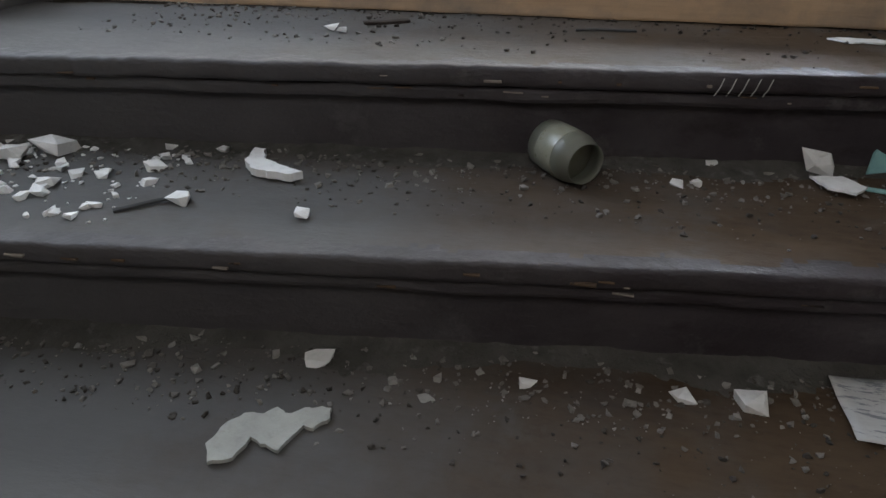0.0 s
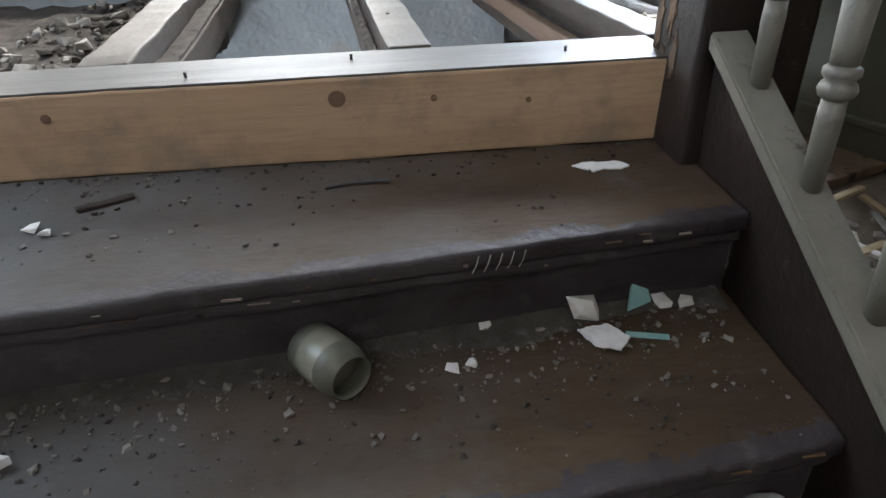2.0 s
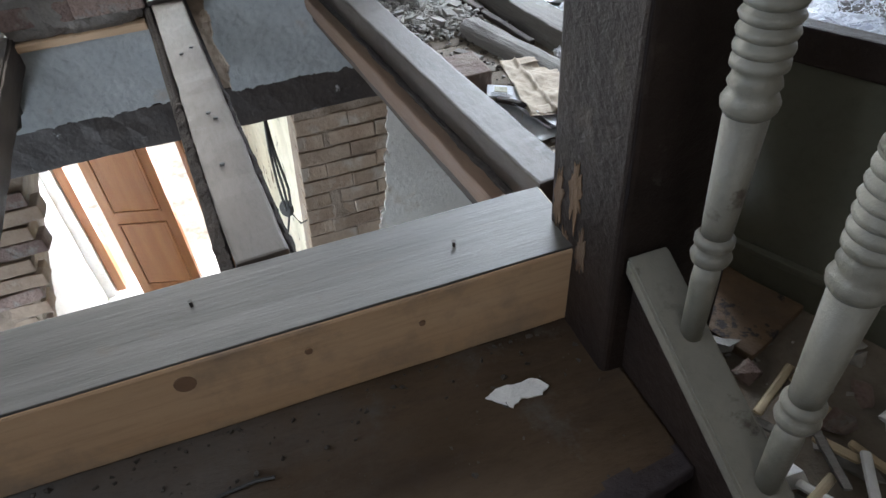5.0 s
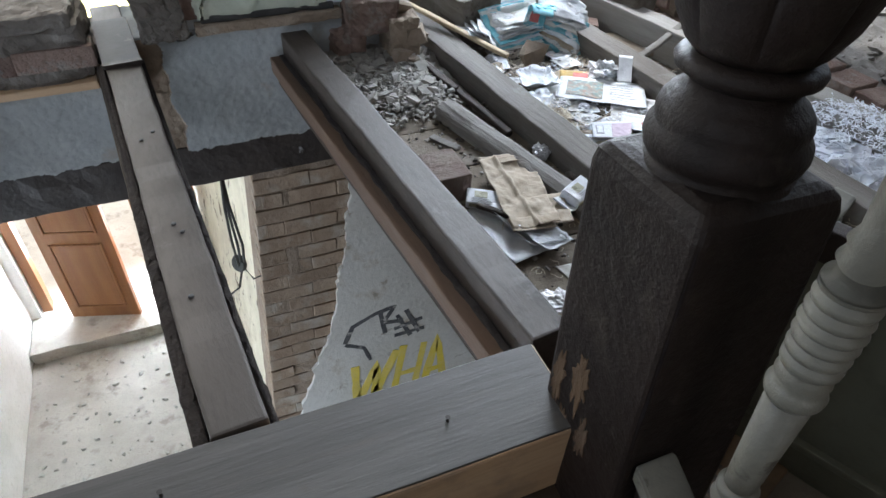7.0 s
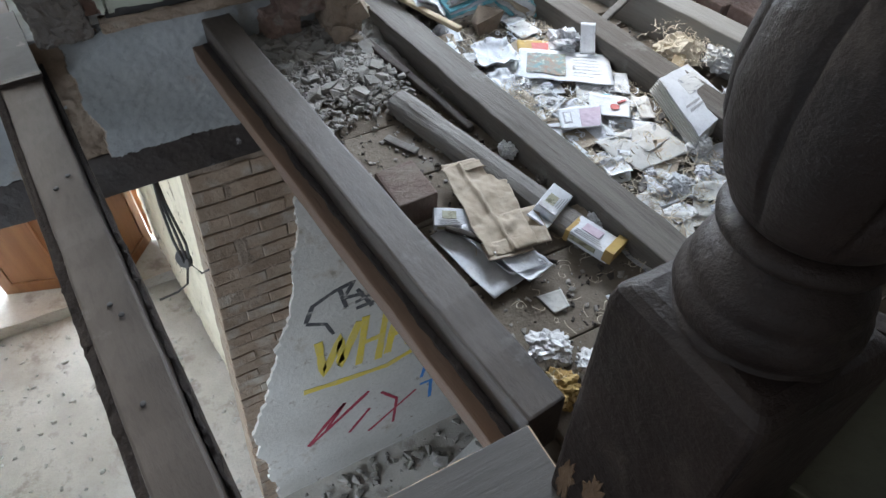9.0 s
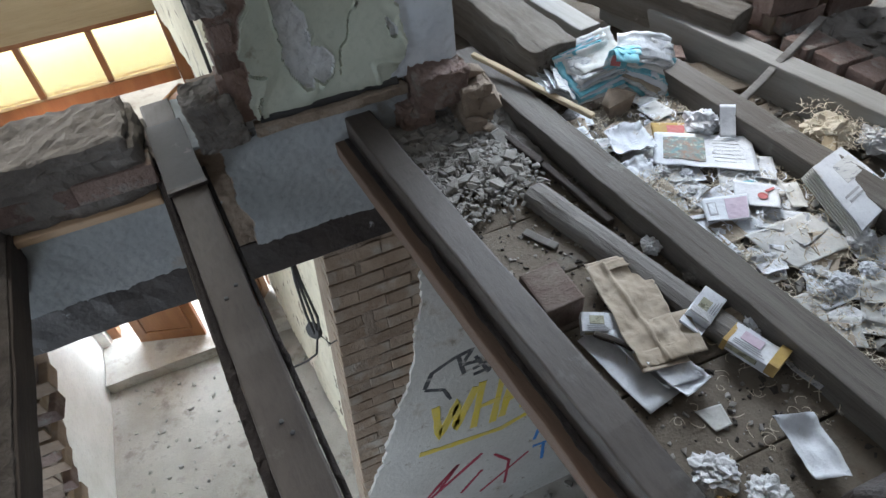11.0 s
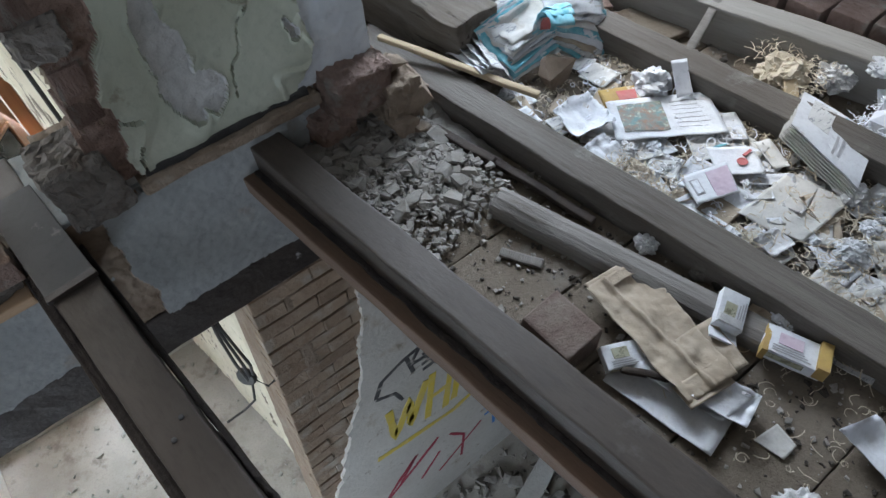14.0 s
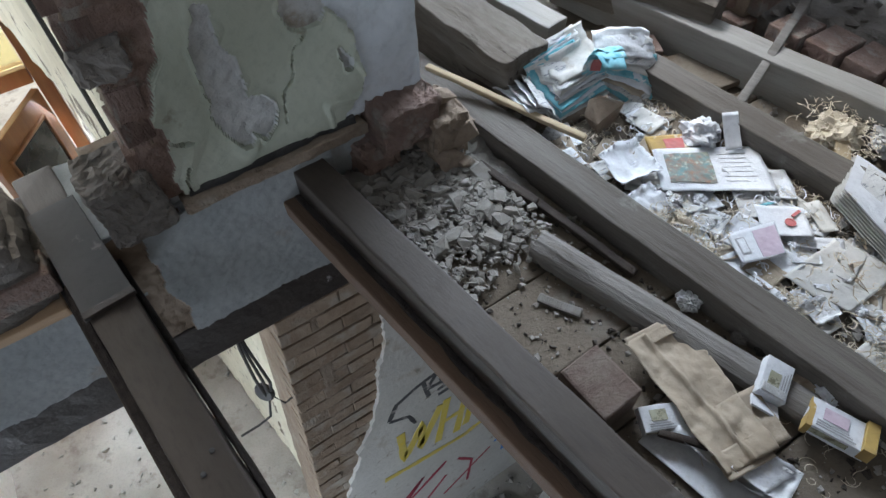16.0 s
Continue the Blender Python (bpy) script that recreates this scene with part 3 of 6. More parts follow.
for i in range(5):
    x = -0.42 + 0.019 * i
    y = -0.355 + 0.115 * x
    part("paint_scratch", tube([(x, y - 0.001, -0.212), (x + 0.006, y - 0.0015, -0.2), (x + 0.011, y + 0.0005, -0.183)], 0.0009, 5), M["flake"], treads[0], "pale scratch in the paint")
rg = random.Random(17)
for k in range(3):
    for i in range(22):
        x = rg.uniform(-1.6, 0.0)
        nose = -0.355 - GOING * k + (0.115 + 0.015 * k) * x
        z = -RISE * (k + 1) - rg.uniform(0.012, 0.055)
        w, h = rg.uniform(0.006, 0.035), rg.uniform(0.0015, 0.0045)
        part("bare_chip", rough_box(x, x + w, nose - 0.0015 if z > -RISE * (k + 1) - 0.03 else nose + 0.0125, nose + 0.01 if z > -RISE * (k + 1) - 0.03 else nose + 0.03, z, z + h, 0.012, 0.002, i, 0.001), M["bare" if i % 3 else "bare_grey"], treads[k], "chip in the dark paint")
tagged(part("stair_string_wall_side", box(LEFT - 0.05, LEFT - 0.002, -2.9, 0.0, -1.9, 0.12, 0.004), M["stair_paint"]), "dark wall string of the stairs", "stair string", kind="structure")
header = part("header_beam", rough_box(-2.3, 0.055, 0, 0.19, -0.173, -0.004, 0.07, 0.002, 20, 0.006), M["pine"])
tagged(header, "new pine header beam with a dusty grey top", "beam", kind="structure")
part("dusty_top", rough_box(-2.29, 0.05, 0.003, 0.187, -0.006, 0.0, 0.07, 0.0012, 21, 0.002), M["header"], header, "grey weathered upper face")
for x, y in ((-0.157, 0.086), (-0.92, 0.05), (-0.6, 0.12), (-1.35, 0.09)):
    nail = lathe([(0.003, -0.01), (0.003, 0.009), (0.0045, 0.011)], 8)
    part("nail", nail, M["steel"], header, "rusty nail").location = (x, y, 0)
for x, z, r in ((-0.63, -0.045, 0.018), (-0.25, -0.07, 0.006), (-0.44, -0.055, 0.007), (-1.18, -0.05, 0.01)):
    k = lathe([(r, -0.002), (r * 0.9, 0.001), (r * 0.3, 0.0015)], 14)
    k.transform(Matrix.Translation((x, -0.001, z)) @ Matrix.Rotation(radians(90), 4, "X"))
    part("knot", k, M["knot"], header, "dark round knot")

# ---- joists ----
JOISTS = [((-1.13, 0.194, 0), (-1.27, 2.1, 0.01), 0.11, 0.17, "dusty grey-brown floor joist beside the rubble bay"), ((-0.475, 0.194, 0.004), (-0.648, 2.12, 0.04), 0.098, 0.17, "dusty floor joist with bolt heads and a metal strap"),
          ((0.098, 0.194, 0.0), (-0.055, 1.79, 0), 0.088, 0.17, "dusty floor joist with a brown ledger strip"), ((0.655, 0.1, -0.08), (0.455, 2.1, -0.08), 0.1, 0.14, "old grainy floor joist between rubble and papers"),
          ((1.175, 0.1, -0.08), (1.03, 1.8, -0.08), 0.095, 0.14, "grey floor joist half buried in litter"), ((1.5, 0.3, -0.03), (1.165, 2.19, -0.03), 0.095, 0.14, "pale planed joist before a row of bricks")]
joists = []
for i, (p, q, w, h, label) in enumerate(JOISTS):
    bm, m = beam_between(p, q, w, h, i, 0.07, 0.004)
    ob = tagged(part("joist", bm, M["joist_smooth" if i < 3 else "pale_wood" if i == 5 else "joist"]), label, "joist", "floor joists", "structure")
    ob.matrix_world = m
    joists.append(ob)
# ledger strips along the joists' sides, dirt on top of them
part("ledger", rough_box(-0.092, -0.0465, 0.0, 1.6, -0.14, -0.082, 0.08, 0.003, 3), M["ledger"], joists[2], "reddish brown ledger strip")
part("ledger_dirt", rough_box(-0.062, -0.044, 0.0, 1.58, -0.085, -0.074, 0.02, 0.006, 4, crag=0.003), M["dark_dirt"], joists[2], "crumbs of dirt")
part("lower_strip", rough_box(-0.075, -0.0485, 0.0, 1.6, -0.19, -0.137, 0.1, 0.003, 5), M["joist_dark"], joists[2])
for s, out in ((-1, 0.08), (1, 0.066)):
    x0, x1 = sorted((s * 0.0515, s * out))
    part("ledger", rough_box(x0, x1, 0.0, 1.6, -0.13, -0.07, 0.08, 0.002, 6), M["joist_dark"], joists[1], "dark ledger strip")
    part("ledger_dirt", rough_box(x0 + 0.002, x1 - 0.002, 0.0, 1.58, -0.07, -0.06, 0.014, 0.003, 7 + s, crag=0.005), M["dark_dirt"], joists[1], "black crumbs of dirt")
part("ledger", rough_box(0.058, 0.118, 0.0, 1.6, -0.16, -0.06, 0.08, 0.003, 8), M["joist_dark"], joists[0], "dark ledger strip")
part("ledger_dirt", rough_box(0.06, 0.112, 0.0, 1.58, -0.06, -0.05, 0.016, 0.004, 9, crag=0.004), M["dirt"], joists[0], "crumbs of dirt")
part("strap", rough_box(-0.054, 0.056, 1.42, 1.78, 0.001, 0.006, 0.08, 0.001, 5, 0.001), M["strap"], joists[1], "grey sheet metal cap")
part("strap_lip", rough_box(-0.056, 0.058, 1.4, 1.42, 0.001, 0.013, 0.05, 0.001, 6, 0.002), M["steel"], joists[1])
part("strap", rough_box(-0.058, 0.06, 1.35, 1.75, 0.001, 0.006, 0.08, 0.001, 5, 0.001), M["strap"], joists[0], "grey sheet metal cap")
for x, y in ((0.0, 0.57), (0.012, 0.535), (-0.012, 0.95), (0.02, 0.98), (-0.01, 0.33), (0.0, 1.55)):
    part("bolt_head", lathe([(0.0055, 0), (0.0055, 0.002), (0.003, 0.003)], 10), M["strap"], joists[1], "pale bolt head").location = (x, y, 0.002)

# upper floor bed between the joists
floor_upper = part("floor_upper", rough_box(0.06, 3.2, 0.15, 2.9, -0.24, -0.2, 0.2, 0.01, 30), M["dust"])
tagged(floor_upper, "dusty boards and dirt between the joists", "floor", kind="structure")
tagged(part("floor_side", rough_box(0.13, 3.2, -2.9, 0.145, -0.3, -0.235, 0.12, 0.015, 31), M["dust"]), "dusty floor beside the stairs", "floor", kind="structure")
tagged(part("floor_left_bay", rough_box(-2.6, -1.2, 0.2, WY - 0.005, -0.3, -0.12, 0.07, 0.03, 32), M["dirt"]), "dark dirt heaped in the bay beside a joist", "floor", kind="structure")
rng = random.Random(5)
for bay, (xa, xb) in enumerate(((0.08, 0.6), (0.56, 1.1), (1.06, 1.34))):
    y = 0.16
    while y < 1.95:
        w = rng.uniform(0.17, 0.24)
        sh = -0.09 * (y - 1.0)
        ob = part("board", rough_box(xa + sh, xb + sh, y, y + w - 0.004, -0.2, -0.16 + rng.uniform(-0.003, 0.003), 0.08, 0.003, bay * 20 + y), M["dust"], floor_upper)
        y += w

# ---- newel ----
newel = thing("newel_post", "dark brown painted newel post with turned top and chipped base", "newel post", at=pose(0.136, -0.018, 0, -2.8, 2.2, 0))
sh = bmesh.new()
rings = []
for z, inset in ((-0.9, 0.0), (-0.4, 0.0), (0.0, 0.0), (0.25, 0.0), (0.452, 0.0), (0.47, 0.004), (0.48, 0.013), (0.486, 0.026)):
    ring = []
    for cx, cy, q in ((1, 1, 0), (-1, 1, 1), (-1, -1, 2), (1, -1, 3)):
        hx, hy, r = (0.106 if cx > 0 else 0.109) - inset, 0.109 - inset, 0.012
        for s in range(4):
            a = math.pi / 2 * (q + s / 3)
            ring.append(sh.verts.new((cx * (hx - r) + r * math.cos(a), cy * (hy - r) + r * math.sin(a), z)))
    rings.append(ring)
for a, b in zip(rings, rings[1:]):
    for k in range(16):
        sh.faces.new((a[k], a[(k + 1) % 16], b[(k + 1) % 16], b[k]))
sh.faces.new(rings[-1])
sh.faces.new(rings[0][::-1])
bmesh.ops.recalc_face_normals(sh, faces=sh.faces[:])
shaft = part("shaft", sh, M["newel"], newel)
part("cushion", lathe([(0.084, 0.468), (0.092, 0.476), (0.0935, 0.482), (0.089, 0.488), (0.0865, 0.4895), (0.093, 0.499), (0.0965, 0.511), (0.095, 0.524), (0.0895, 0.5325), (0.087, 0.536), (0.0885, 0.545), (0.0855, 0.556), (0.078, 0.566), (0.068, 0.574), (0.061, 0.59)], 48), M["newel"], newel, smooth=True)
part("collar", lathe([(0.064, 0.588), (0.07, 0.593), (0.08, 0.599), (0.082, 0.607), (0.077, 0.614), (0.07, 0.618)], 40), M["newel"], newel, smooth=True)
bulb = lathe([(0.062, 0.616), (0.077, 0.63), (0.094, 0.66), (0.107, 0.7), (0.112, 0.745), (0.105, 0.8), (0.085, 0.85), (0.051, 0.88), (0.02, 0.89)], 144)
for v in bulb.verts:
    a = math.atan2(v.co.y, v.co.x)
    g = abs(math.sin(4 * a)) ** 0.25
    if 0.63 < v.co.z < 0.86:
        v.co.x *= 0.9 + 0.1 * g
        v.co.y *= 0.9 + 0.1 * g
part("bulb", bulb, M["newel"], newel, "carved lobed bulb", smooth=True)
rg = random.Random(3)
for y0, y1, z0, z1 in ((0.0, 0.05, 0.03, 0.17), (0.06, 0.1, -0.02, 0.13), (-0.02, 0.01, -0.05, 0.05), (0.03, 0.06, -0.06, 0.02)):
    n = 40
    bm = bmesh.new()
    pts = []
    for k in range(n):
        a = 2 * math.pi * k / n
        r = 0.75 + 0.6 * noise.noise((2.2 * math.cos(a), 2.2 * math.sin(a), y0 * 30)) + 0.35 * noise.noise((6 * math.cos(a), 6 * math.sin(a), y0 * 50)) + rg.uniform(-0.08, 0.08)
        pts.append(((y0 + y1) / 2 + r * (y1 - y0) / 2 * math.cos(a), (z0 + z1) / 2 + r * (z1 - z0) / 2 * math.sin(a)))
    f = [bm.verts.new((-0.1105, y, z)) for y, z in pts]
    g = [bm.verts.new((-0.105, y, z)) for y, z in pts]
    bm.faces.new(f)
    for k in range(n):
        bm.faces.new((f[k], f[(k + 1) % n], g[(k + 1) % n], g[k]))
    bmesh.ops.recalc_face_normals(bm, faces=bm.faces[:])
    part("bare_patch", bm, M["bare"], shaft, "chipped patch of bare wood")

rg = random.Random(23)
for cx, cy in ((-1, -1), (-1, 1), (1, -1)):
    for _ in range(4):
        z, ln = rg.uniform(-0.2, 0.35), rg.uniform(0.03, 0.16)
        bm = bmesh.new()
        f = []
        for k in range(9):
            u = k / 8
            x = cx * ((0.106 if cx > 0 else 0.109) - 0.0033) + rg.uniform(-0.0008, 0.0008)
            w = (0.0003 + 0.0014 * rg.random()) * math.sin(math.pi * min(max(u, 0.05), 0.95))
            f.append((bm.verts.new((x + cx * 0.0004 - cx * w, cy * 0.1059 + cy * w, z + ln * u)), bm.verts.new((x + cx * 0.0004 + cx * w * 0.9, cy * 0.1059 - cy * w * 0.9, z + ln * u))))
        for (a, b), (c, d) in zip(f, f[1:]):
            bm.faces.new((a, b, d, c))
        bmesh.ops.solidify(bm, geom=bm.faces[:], thickness=0.0012)
        part("edge_wear", bm, M["stair_paint"], shaft, "worn edge")

# ---- string and balusters ----
string = thing("stair_string", "dark stair string with pale sloping base rail", "stair string", kind="structure")
SL = RISE / GOING


def sloped(x0, x1, top, depth, y0=-2.8, y1=-0.128):
    bm = bmesh.new()
    v = [bm.verts.new((x, y, top + SL * y + dz)) for x in (x0, x1) for y, dz in ((y0, 0), (y1, 0), (y1, -depth), (y0, -depth))]
    for f in ((0, 1, 2, 3), (7, 6, 5, 4), (0, 4, 5, 1), (1, 5, 6, 2), (2, 6, 7, 3), (3, 7, 4, 0)):
        bm.faces.new([v[i] for i in f])
    bmesh.ops.recalc_face_normals(bm, faces=bm.faces[:])
    bmesh.ops.bevel(bm, geom=bm.edges[:], offset=0.004, segments=2, affect="EDGES")
    return bm


part("string_board", sloped(0.059, 0.1, 0.11, 0.6), M["newel"], string)
part("base_rail", sloped(0.042, 0.112, 0.142, 0.032), M["cream"], string, "cream painted base rail")
BAL = [(0.023, -0.01), (0.026, 0.1), (0.024, 0.128), (0.034, 0.133), (0.038, 0.142), (0.034, 0.15), (0.027, 0.154), (0.036, 0.162), (0.036, 0.17), (0.027, 0.176), (0.029, 0.2), (0.036, 0.345), (0.043, 0.352), (0.045, 0.36), (0.04, 0.368), (0.034, 0.372), (0.041, 0.38), (0.036, 0.39)]
for i in range(7):
    BAL += [(0.033, 0.3955 + 0.0165 * i), (0.043, 0.399 + 0.0165 * i), (0.0465 - 0.001 * abs(i - 3), 0.4035 + 0.0165 * i), (0.043, 0.408 + 0.0165 * i), (0.033, 0.4115 + 0.0165 * i)]
BAL += [(0.03, 0.52), (0.038, 0.528), (0.03, 0.54), (0.036, 0.548), (0.028, 0.56), (0.03, 0.6), (0.026, 0.9)]
BAL = [(0.69 * r, z) for r, z in BAL]
base = thing("baluster", "turned cream-painted wooden baluster", "baluster", group="balusters of the stairs")
for name, lo, hi in (("foot", -0.02, 0.1285), ("lower_ring", 0.128, 0.176), ("taper", 0.176, 0.345), ("ring_turning", 0.345, 0.52), ("upper_shaft", 0.52, 0.95)):
    part(name, lathe([p for p in BAL if lo <= p[1] <= hi + 0.0001] if name != "upper_shaft" else [p for p in BAL if p[1] >= 0.5]), M["cream"], base, smooth=True)
for i in range(13):
    y = -0.245 - 0.19 * i
    at = pose(0.083, y, 0.145 + SL * y)
    if i == 0:
        base.matrix_world = at
    else:
        copy_thing(base, at)
rail = tagged(part("handrail", sloped(0.05, 0.125, 1.09, 0.055), M["newel"]), "dark brown sloping handrail over the balusters", "handrail", kind="structure")

# standing olive panel beside the balusters
board = thing("wall_panel", "olive painted panel board standing on the dusty floor", "panel", at=pose(0.4, 0.12, -0.235, 0, 0, -66))
part("field", box(0, 0.62, -0.012, 0.012, 0.06, 0.5, 0.003), M["olive"], board)
part("bottom_rail", box(0, 0.62, -0.02, 0.016, 0.0, 0.075, 0.004), M["olive"], board)
part("bead", box(0, 0.62, -0.028, -0.01, 0.075, 0.092, 0.004), M["olive"], board)
part("top_rail", box(0, 0.62, -0.02, 0.016, 0.47, 0.53, 0.004), M["newel"], board, "dark brown top edge")

brown_board = tagged(part("fallen_board", rough_box(-0.16, 0.16, -0.09, 0.09, 0, 0.022, 0.04, 0.003, 190), M["bare"]), "brown board fallen beside the balusters", "board")
brown_board.matrix_world = pose(0.33, 0.0, -0.232, 0, 0, -70)

# ---- builders of small things ----
def chip(rx, ry, rz, rg, n=11):
    """One angular broken lump."""
    bm = bmesh.new()
    for k in range(max(n, 8)):
        if k < 8:
            d = Vector(((k & 1) * 2 - 1, (k >> 1 & 1) * 2 - 1, (k >> 2 & 1) * 2 - 1)) * 0.66
            d += Vector((rg.uniform(-0.5, 0.3), rg.uniform(-0.5, 0.3), rg.uniform(-0.45, 0.3)))
            d *= rg.choice((1, 1, 1, 0.55))
        else:
            d = Vector((rg.gauss(0, 1), rg.gauss(0, 1), rg.gauss(0, 1))).normalized() * rg.uniform(0.75, 1.0)
        bm.verts.new((d.x * rx, d.y * ry, d.z * rz))
    r = bmesh.ops.convex_hull(bm, input=bm.verts[:])
    bmesh.ops.delete(bm, geom=[g for g in r["geom_interior"] if isinstance(g, bmesh.types.BMVert)], context="VERTS")
    return bm


def scatter(name, label, category, places, sizes, material, seed, flat=0.55, parent=None):
    """Many broken crumbs in one mesh; places give x, y, z."""
    rg = random.Random(seed)
    kinds = []
    for _ in range(10):
        bm = chip(1, 1, flat, rg, 9)
        bm.verts.ensure_lookup_table()
        bm.verts.index_update()
        kinds.append(([v.co.copy() for v in bm.verts], [[v.index for v in f.verts] for f in bm.faces]))
        bm.free()
    verts, faces = [], []
    for (x, y, z), s in zip(places, sizes):
        vs, fs = rg.choice(kinds)
        m = Matrix.Translation((x, y, z + 0.3 * s * flat)) @ Euler((rg.uniform(-0.3, 0.3), rg.uniform(-0.3, 0.3), rg.uniform(0, 6.3))).to_matrix().to_4x4() @ Matrix.Diagonal((s, s * rg.uniform(0.5, 1), s, 1))
        n = len(verts)
        verts += [m @ v for v in vs]
        faces += [[n + i for i in f] for f in fs]
    me = bpy.data.meshes.new(name)
    me.from_pydata(verts, [], faces)
    me.materials.append(material)
    ob = new(name, me)
    ob.parent = parent
    return tagged(ob, label, category, kind="stuff")


def spread(n, seed, x0, x1, y0, y1, z, bias=1.0, slope=-0.09, lift=None):
    rg = random.Random(seed)
    out = []
    for _ in range(n):
        y = y0 + (y1 - y0) * rg.random() ** bias
        x = rg.uniform(x0, x1) + slope * (y - 1.0)
        out.append((x, y, z + (lift(x, y) if lift else 0)))
    return out


def sizes(n, seed, lo, hi, power=2.5):
    rg = random.Random(seed)
    return [lo + (hi - lo) * rg.random() ** power for _ in range(n)]


def sheet_mesh(corners, z, amp, seed, nx=14, ny=10, thick=0.0012, curl=0.0, fold=None):
    """A thin sheet over four corners (x, y), rumpled."""
    a, b, c, d = [Vector((p[0], p[1], 0)) for p in corners]
    bm = bmesh.new()
    top, low = [], []
    for j in range(ny + 1):
        v = j / ny
        for i in range(nx + 1):
            u = i / nx
            p = a * (1 - u) * (1 - v) + b * u * (1 - v) + c * u * v + d * (1 - u) * v
            q = Vector((p.x * 14, p.y * 14, seed * 7.7))
            h = amp * (noise.noise(q) + 0.5 * abs(noise.noise(q * 2.3)) + 0.35 * noise.noise(q * 5.1)) + 0.6 * amp
            e = max(abs(u - 0.5), abs(v - 0.5)) * 2
            h += curl * max(0, e - 0.55) ** 2 * (1 + noise.noise(q * 0.6)) * 3
            if fold:
                h += fold(u, v)
            pos = Vector((p.x, p.y, z + max(0.0, h)))
            pos.x += 0.25 * amp * noise.noise(q + Vector((9, 3, 1)))
            pos.y += 0.25 * amp * noise.noise(q + Vector((1, 8, 4)))
            top.append(bm.verts.new(pos + Vector((0, 0, thick))))
            low.append(bm.verts.new(pos))
    w = nx + 1
    for j in range(ny):
        for i in range(nx):
            k = j * w + i
            bm.faces.new((top[k], top[k + 1], top[k + w + 1], top[k + w]))
            bm.faces.new((low[k + w], low[k + w + 1], low[k + 1], low[k]))
    rim = [i for i in range(w)] + [w * j + nx for j in range(1, ny + 1)] + [w * ny + i for i in range(nx - 1, -1, -1)] + [w * j for j in range(ny - 1, 0, -1)]
    for k, m in zip(rim, rim[1:] + rim[:1]):
        bm.faces.new((low[k], low[m], top[m], top[k]))
    bmesh.ops.recalc_face_normals(bm, faces=bm.faces[:])
    return bm


def sheet(name, label, corners, z, material, amp=0.006, seed=1, curl=0.0, category="paper", **more):
    return tagged(part(name, sheet_mesh(corners, z, amp, seed, curl=curl, **more), M[material], smooth=True), label, category)


def quad_in(corners, u0, u1, v0, v1):
    a, b, c, d = [Vector(p) for p in corners]

    def at(u, v):
        p = a * (1 - u) * (1 - v) + b * u * (1 - v) + c * u * v + d * (1 - u) * v
        return (p.x, p.y)
    return [at(u0, v0), at(u1, v0), at(u1, v1), at(u0, v1)]


def crumple(name, label, x, y, z, r, material, seed, squash=0.7, category="crumpled paper"):
    bm = bmesh.new()
    bmesh.ops.create_icosphere(bm, subdivisions=4, radius=1)
    for v in bm.verts:
        p = v.co * 1.7 + Vector((seed * 5.1, seed, 0))
        k = 0.62 + 0.5 * abs(noise.noise(p)) + 0.35 * abs(noise.noise(p * 2.3)) + 0.12 * noise.noise(p * 6)
        v.co = Vector((v.co.x * r * k, v.co.y * r * k, v.co.z * r * k * squash))
    ob = tagged(part(name, bm, M[material]), label, category)
    ob.location = (x, y, z + r * squash * 0.55)
    ob.rotation_euler = (0, 0, seed)
    return ob


def strips(name, label, places, material, seed, ln=0.06, wide=0.0025, lift=0.03):
    """A tangle of curled strips in one mesh."""
    rg = random.Random(seed)
    verts, faces = [], []
    for x, y, z in places:
        a, p = rg.uniform(0, 6.3), Vector((x, y, z + rg.uniform(0, lift)))
        bend, pitch = rg.uniform(-1.2, 1.2), rg.uniform(-0.5, 0.5)
        n0 = len(verts)
        k = 7
        for i in range(k):
            d = Vector((math.cos(a), math.sin(a), pitch))
            s = Vector((-math.sin(a), math.cos(a), rg.uniform(-0.6, 0.6))) * wide / 2
            verts += [p - s, p + s]
            p = p + d * ln / k
            p.z = max(p.z, z)
            a += bend
            pitch = rg.uniform(-0.6, 0.6)
            bend += rg.uniform(-0.35, 0.35)
        faces += [(n0 + 2 * i, n0 + 2 * i + 1, n0 + 2 * i + 3, n0 + 2 * i + 2) for i in range(k - 1)]
    me = bpy.data.meshes.new(name)
    me.from_pydata([tuple(v) for v in verts], [], faces)
    me.materials.append(M[material])
    return tagged(new(name, me), label, "litter", kind="stuff")


# ---- wall details ----
def along(knots, v):
    """A value read off knots (v, value), straight between them."""
    for (a, p), (b, q) in zip(knots, knots[1:]):
        if v <= b:
            return p + (q - p) * max(0.0, (v - a) / (b - a))
    return knots[-1][1]


GREEN_LEFT = ((0.06, -0.36), (0.33, -0.34), (0.46, -0.285), (0.6, -0.262), (1.3, -0.28))
GREEN_RIGHT = ((0.05, 0.06), (0.15, 0.13), (0.3, 0.14), (0.42, 0.07), (0.6, 0.1), (1.3, 0.07))
SCARS = ((-0.185, 0.31, 0.042, 0.17), (-0.13, 0.2, 0.035, 0.06), (0.03, 0.43, 0.06, 0.07), (-0.2, 0.62, 0.07, 0.09), (-0.05, 0.72, 0.05, 0.12), (0.1, 0.25, 0.012, 0.03), (-0.25, 0.86, 0.05, 0.07))


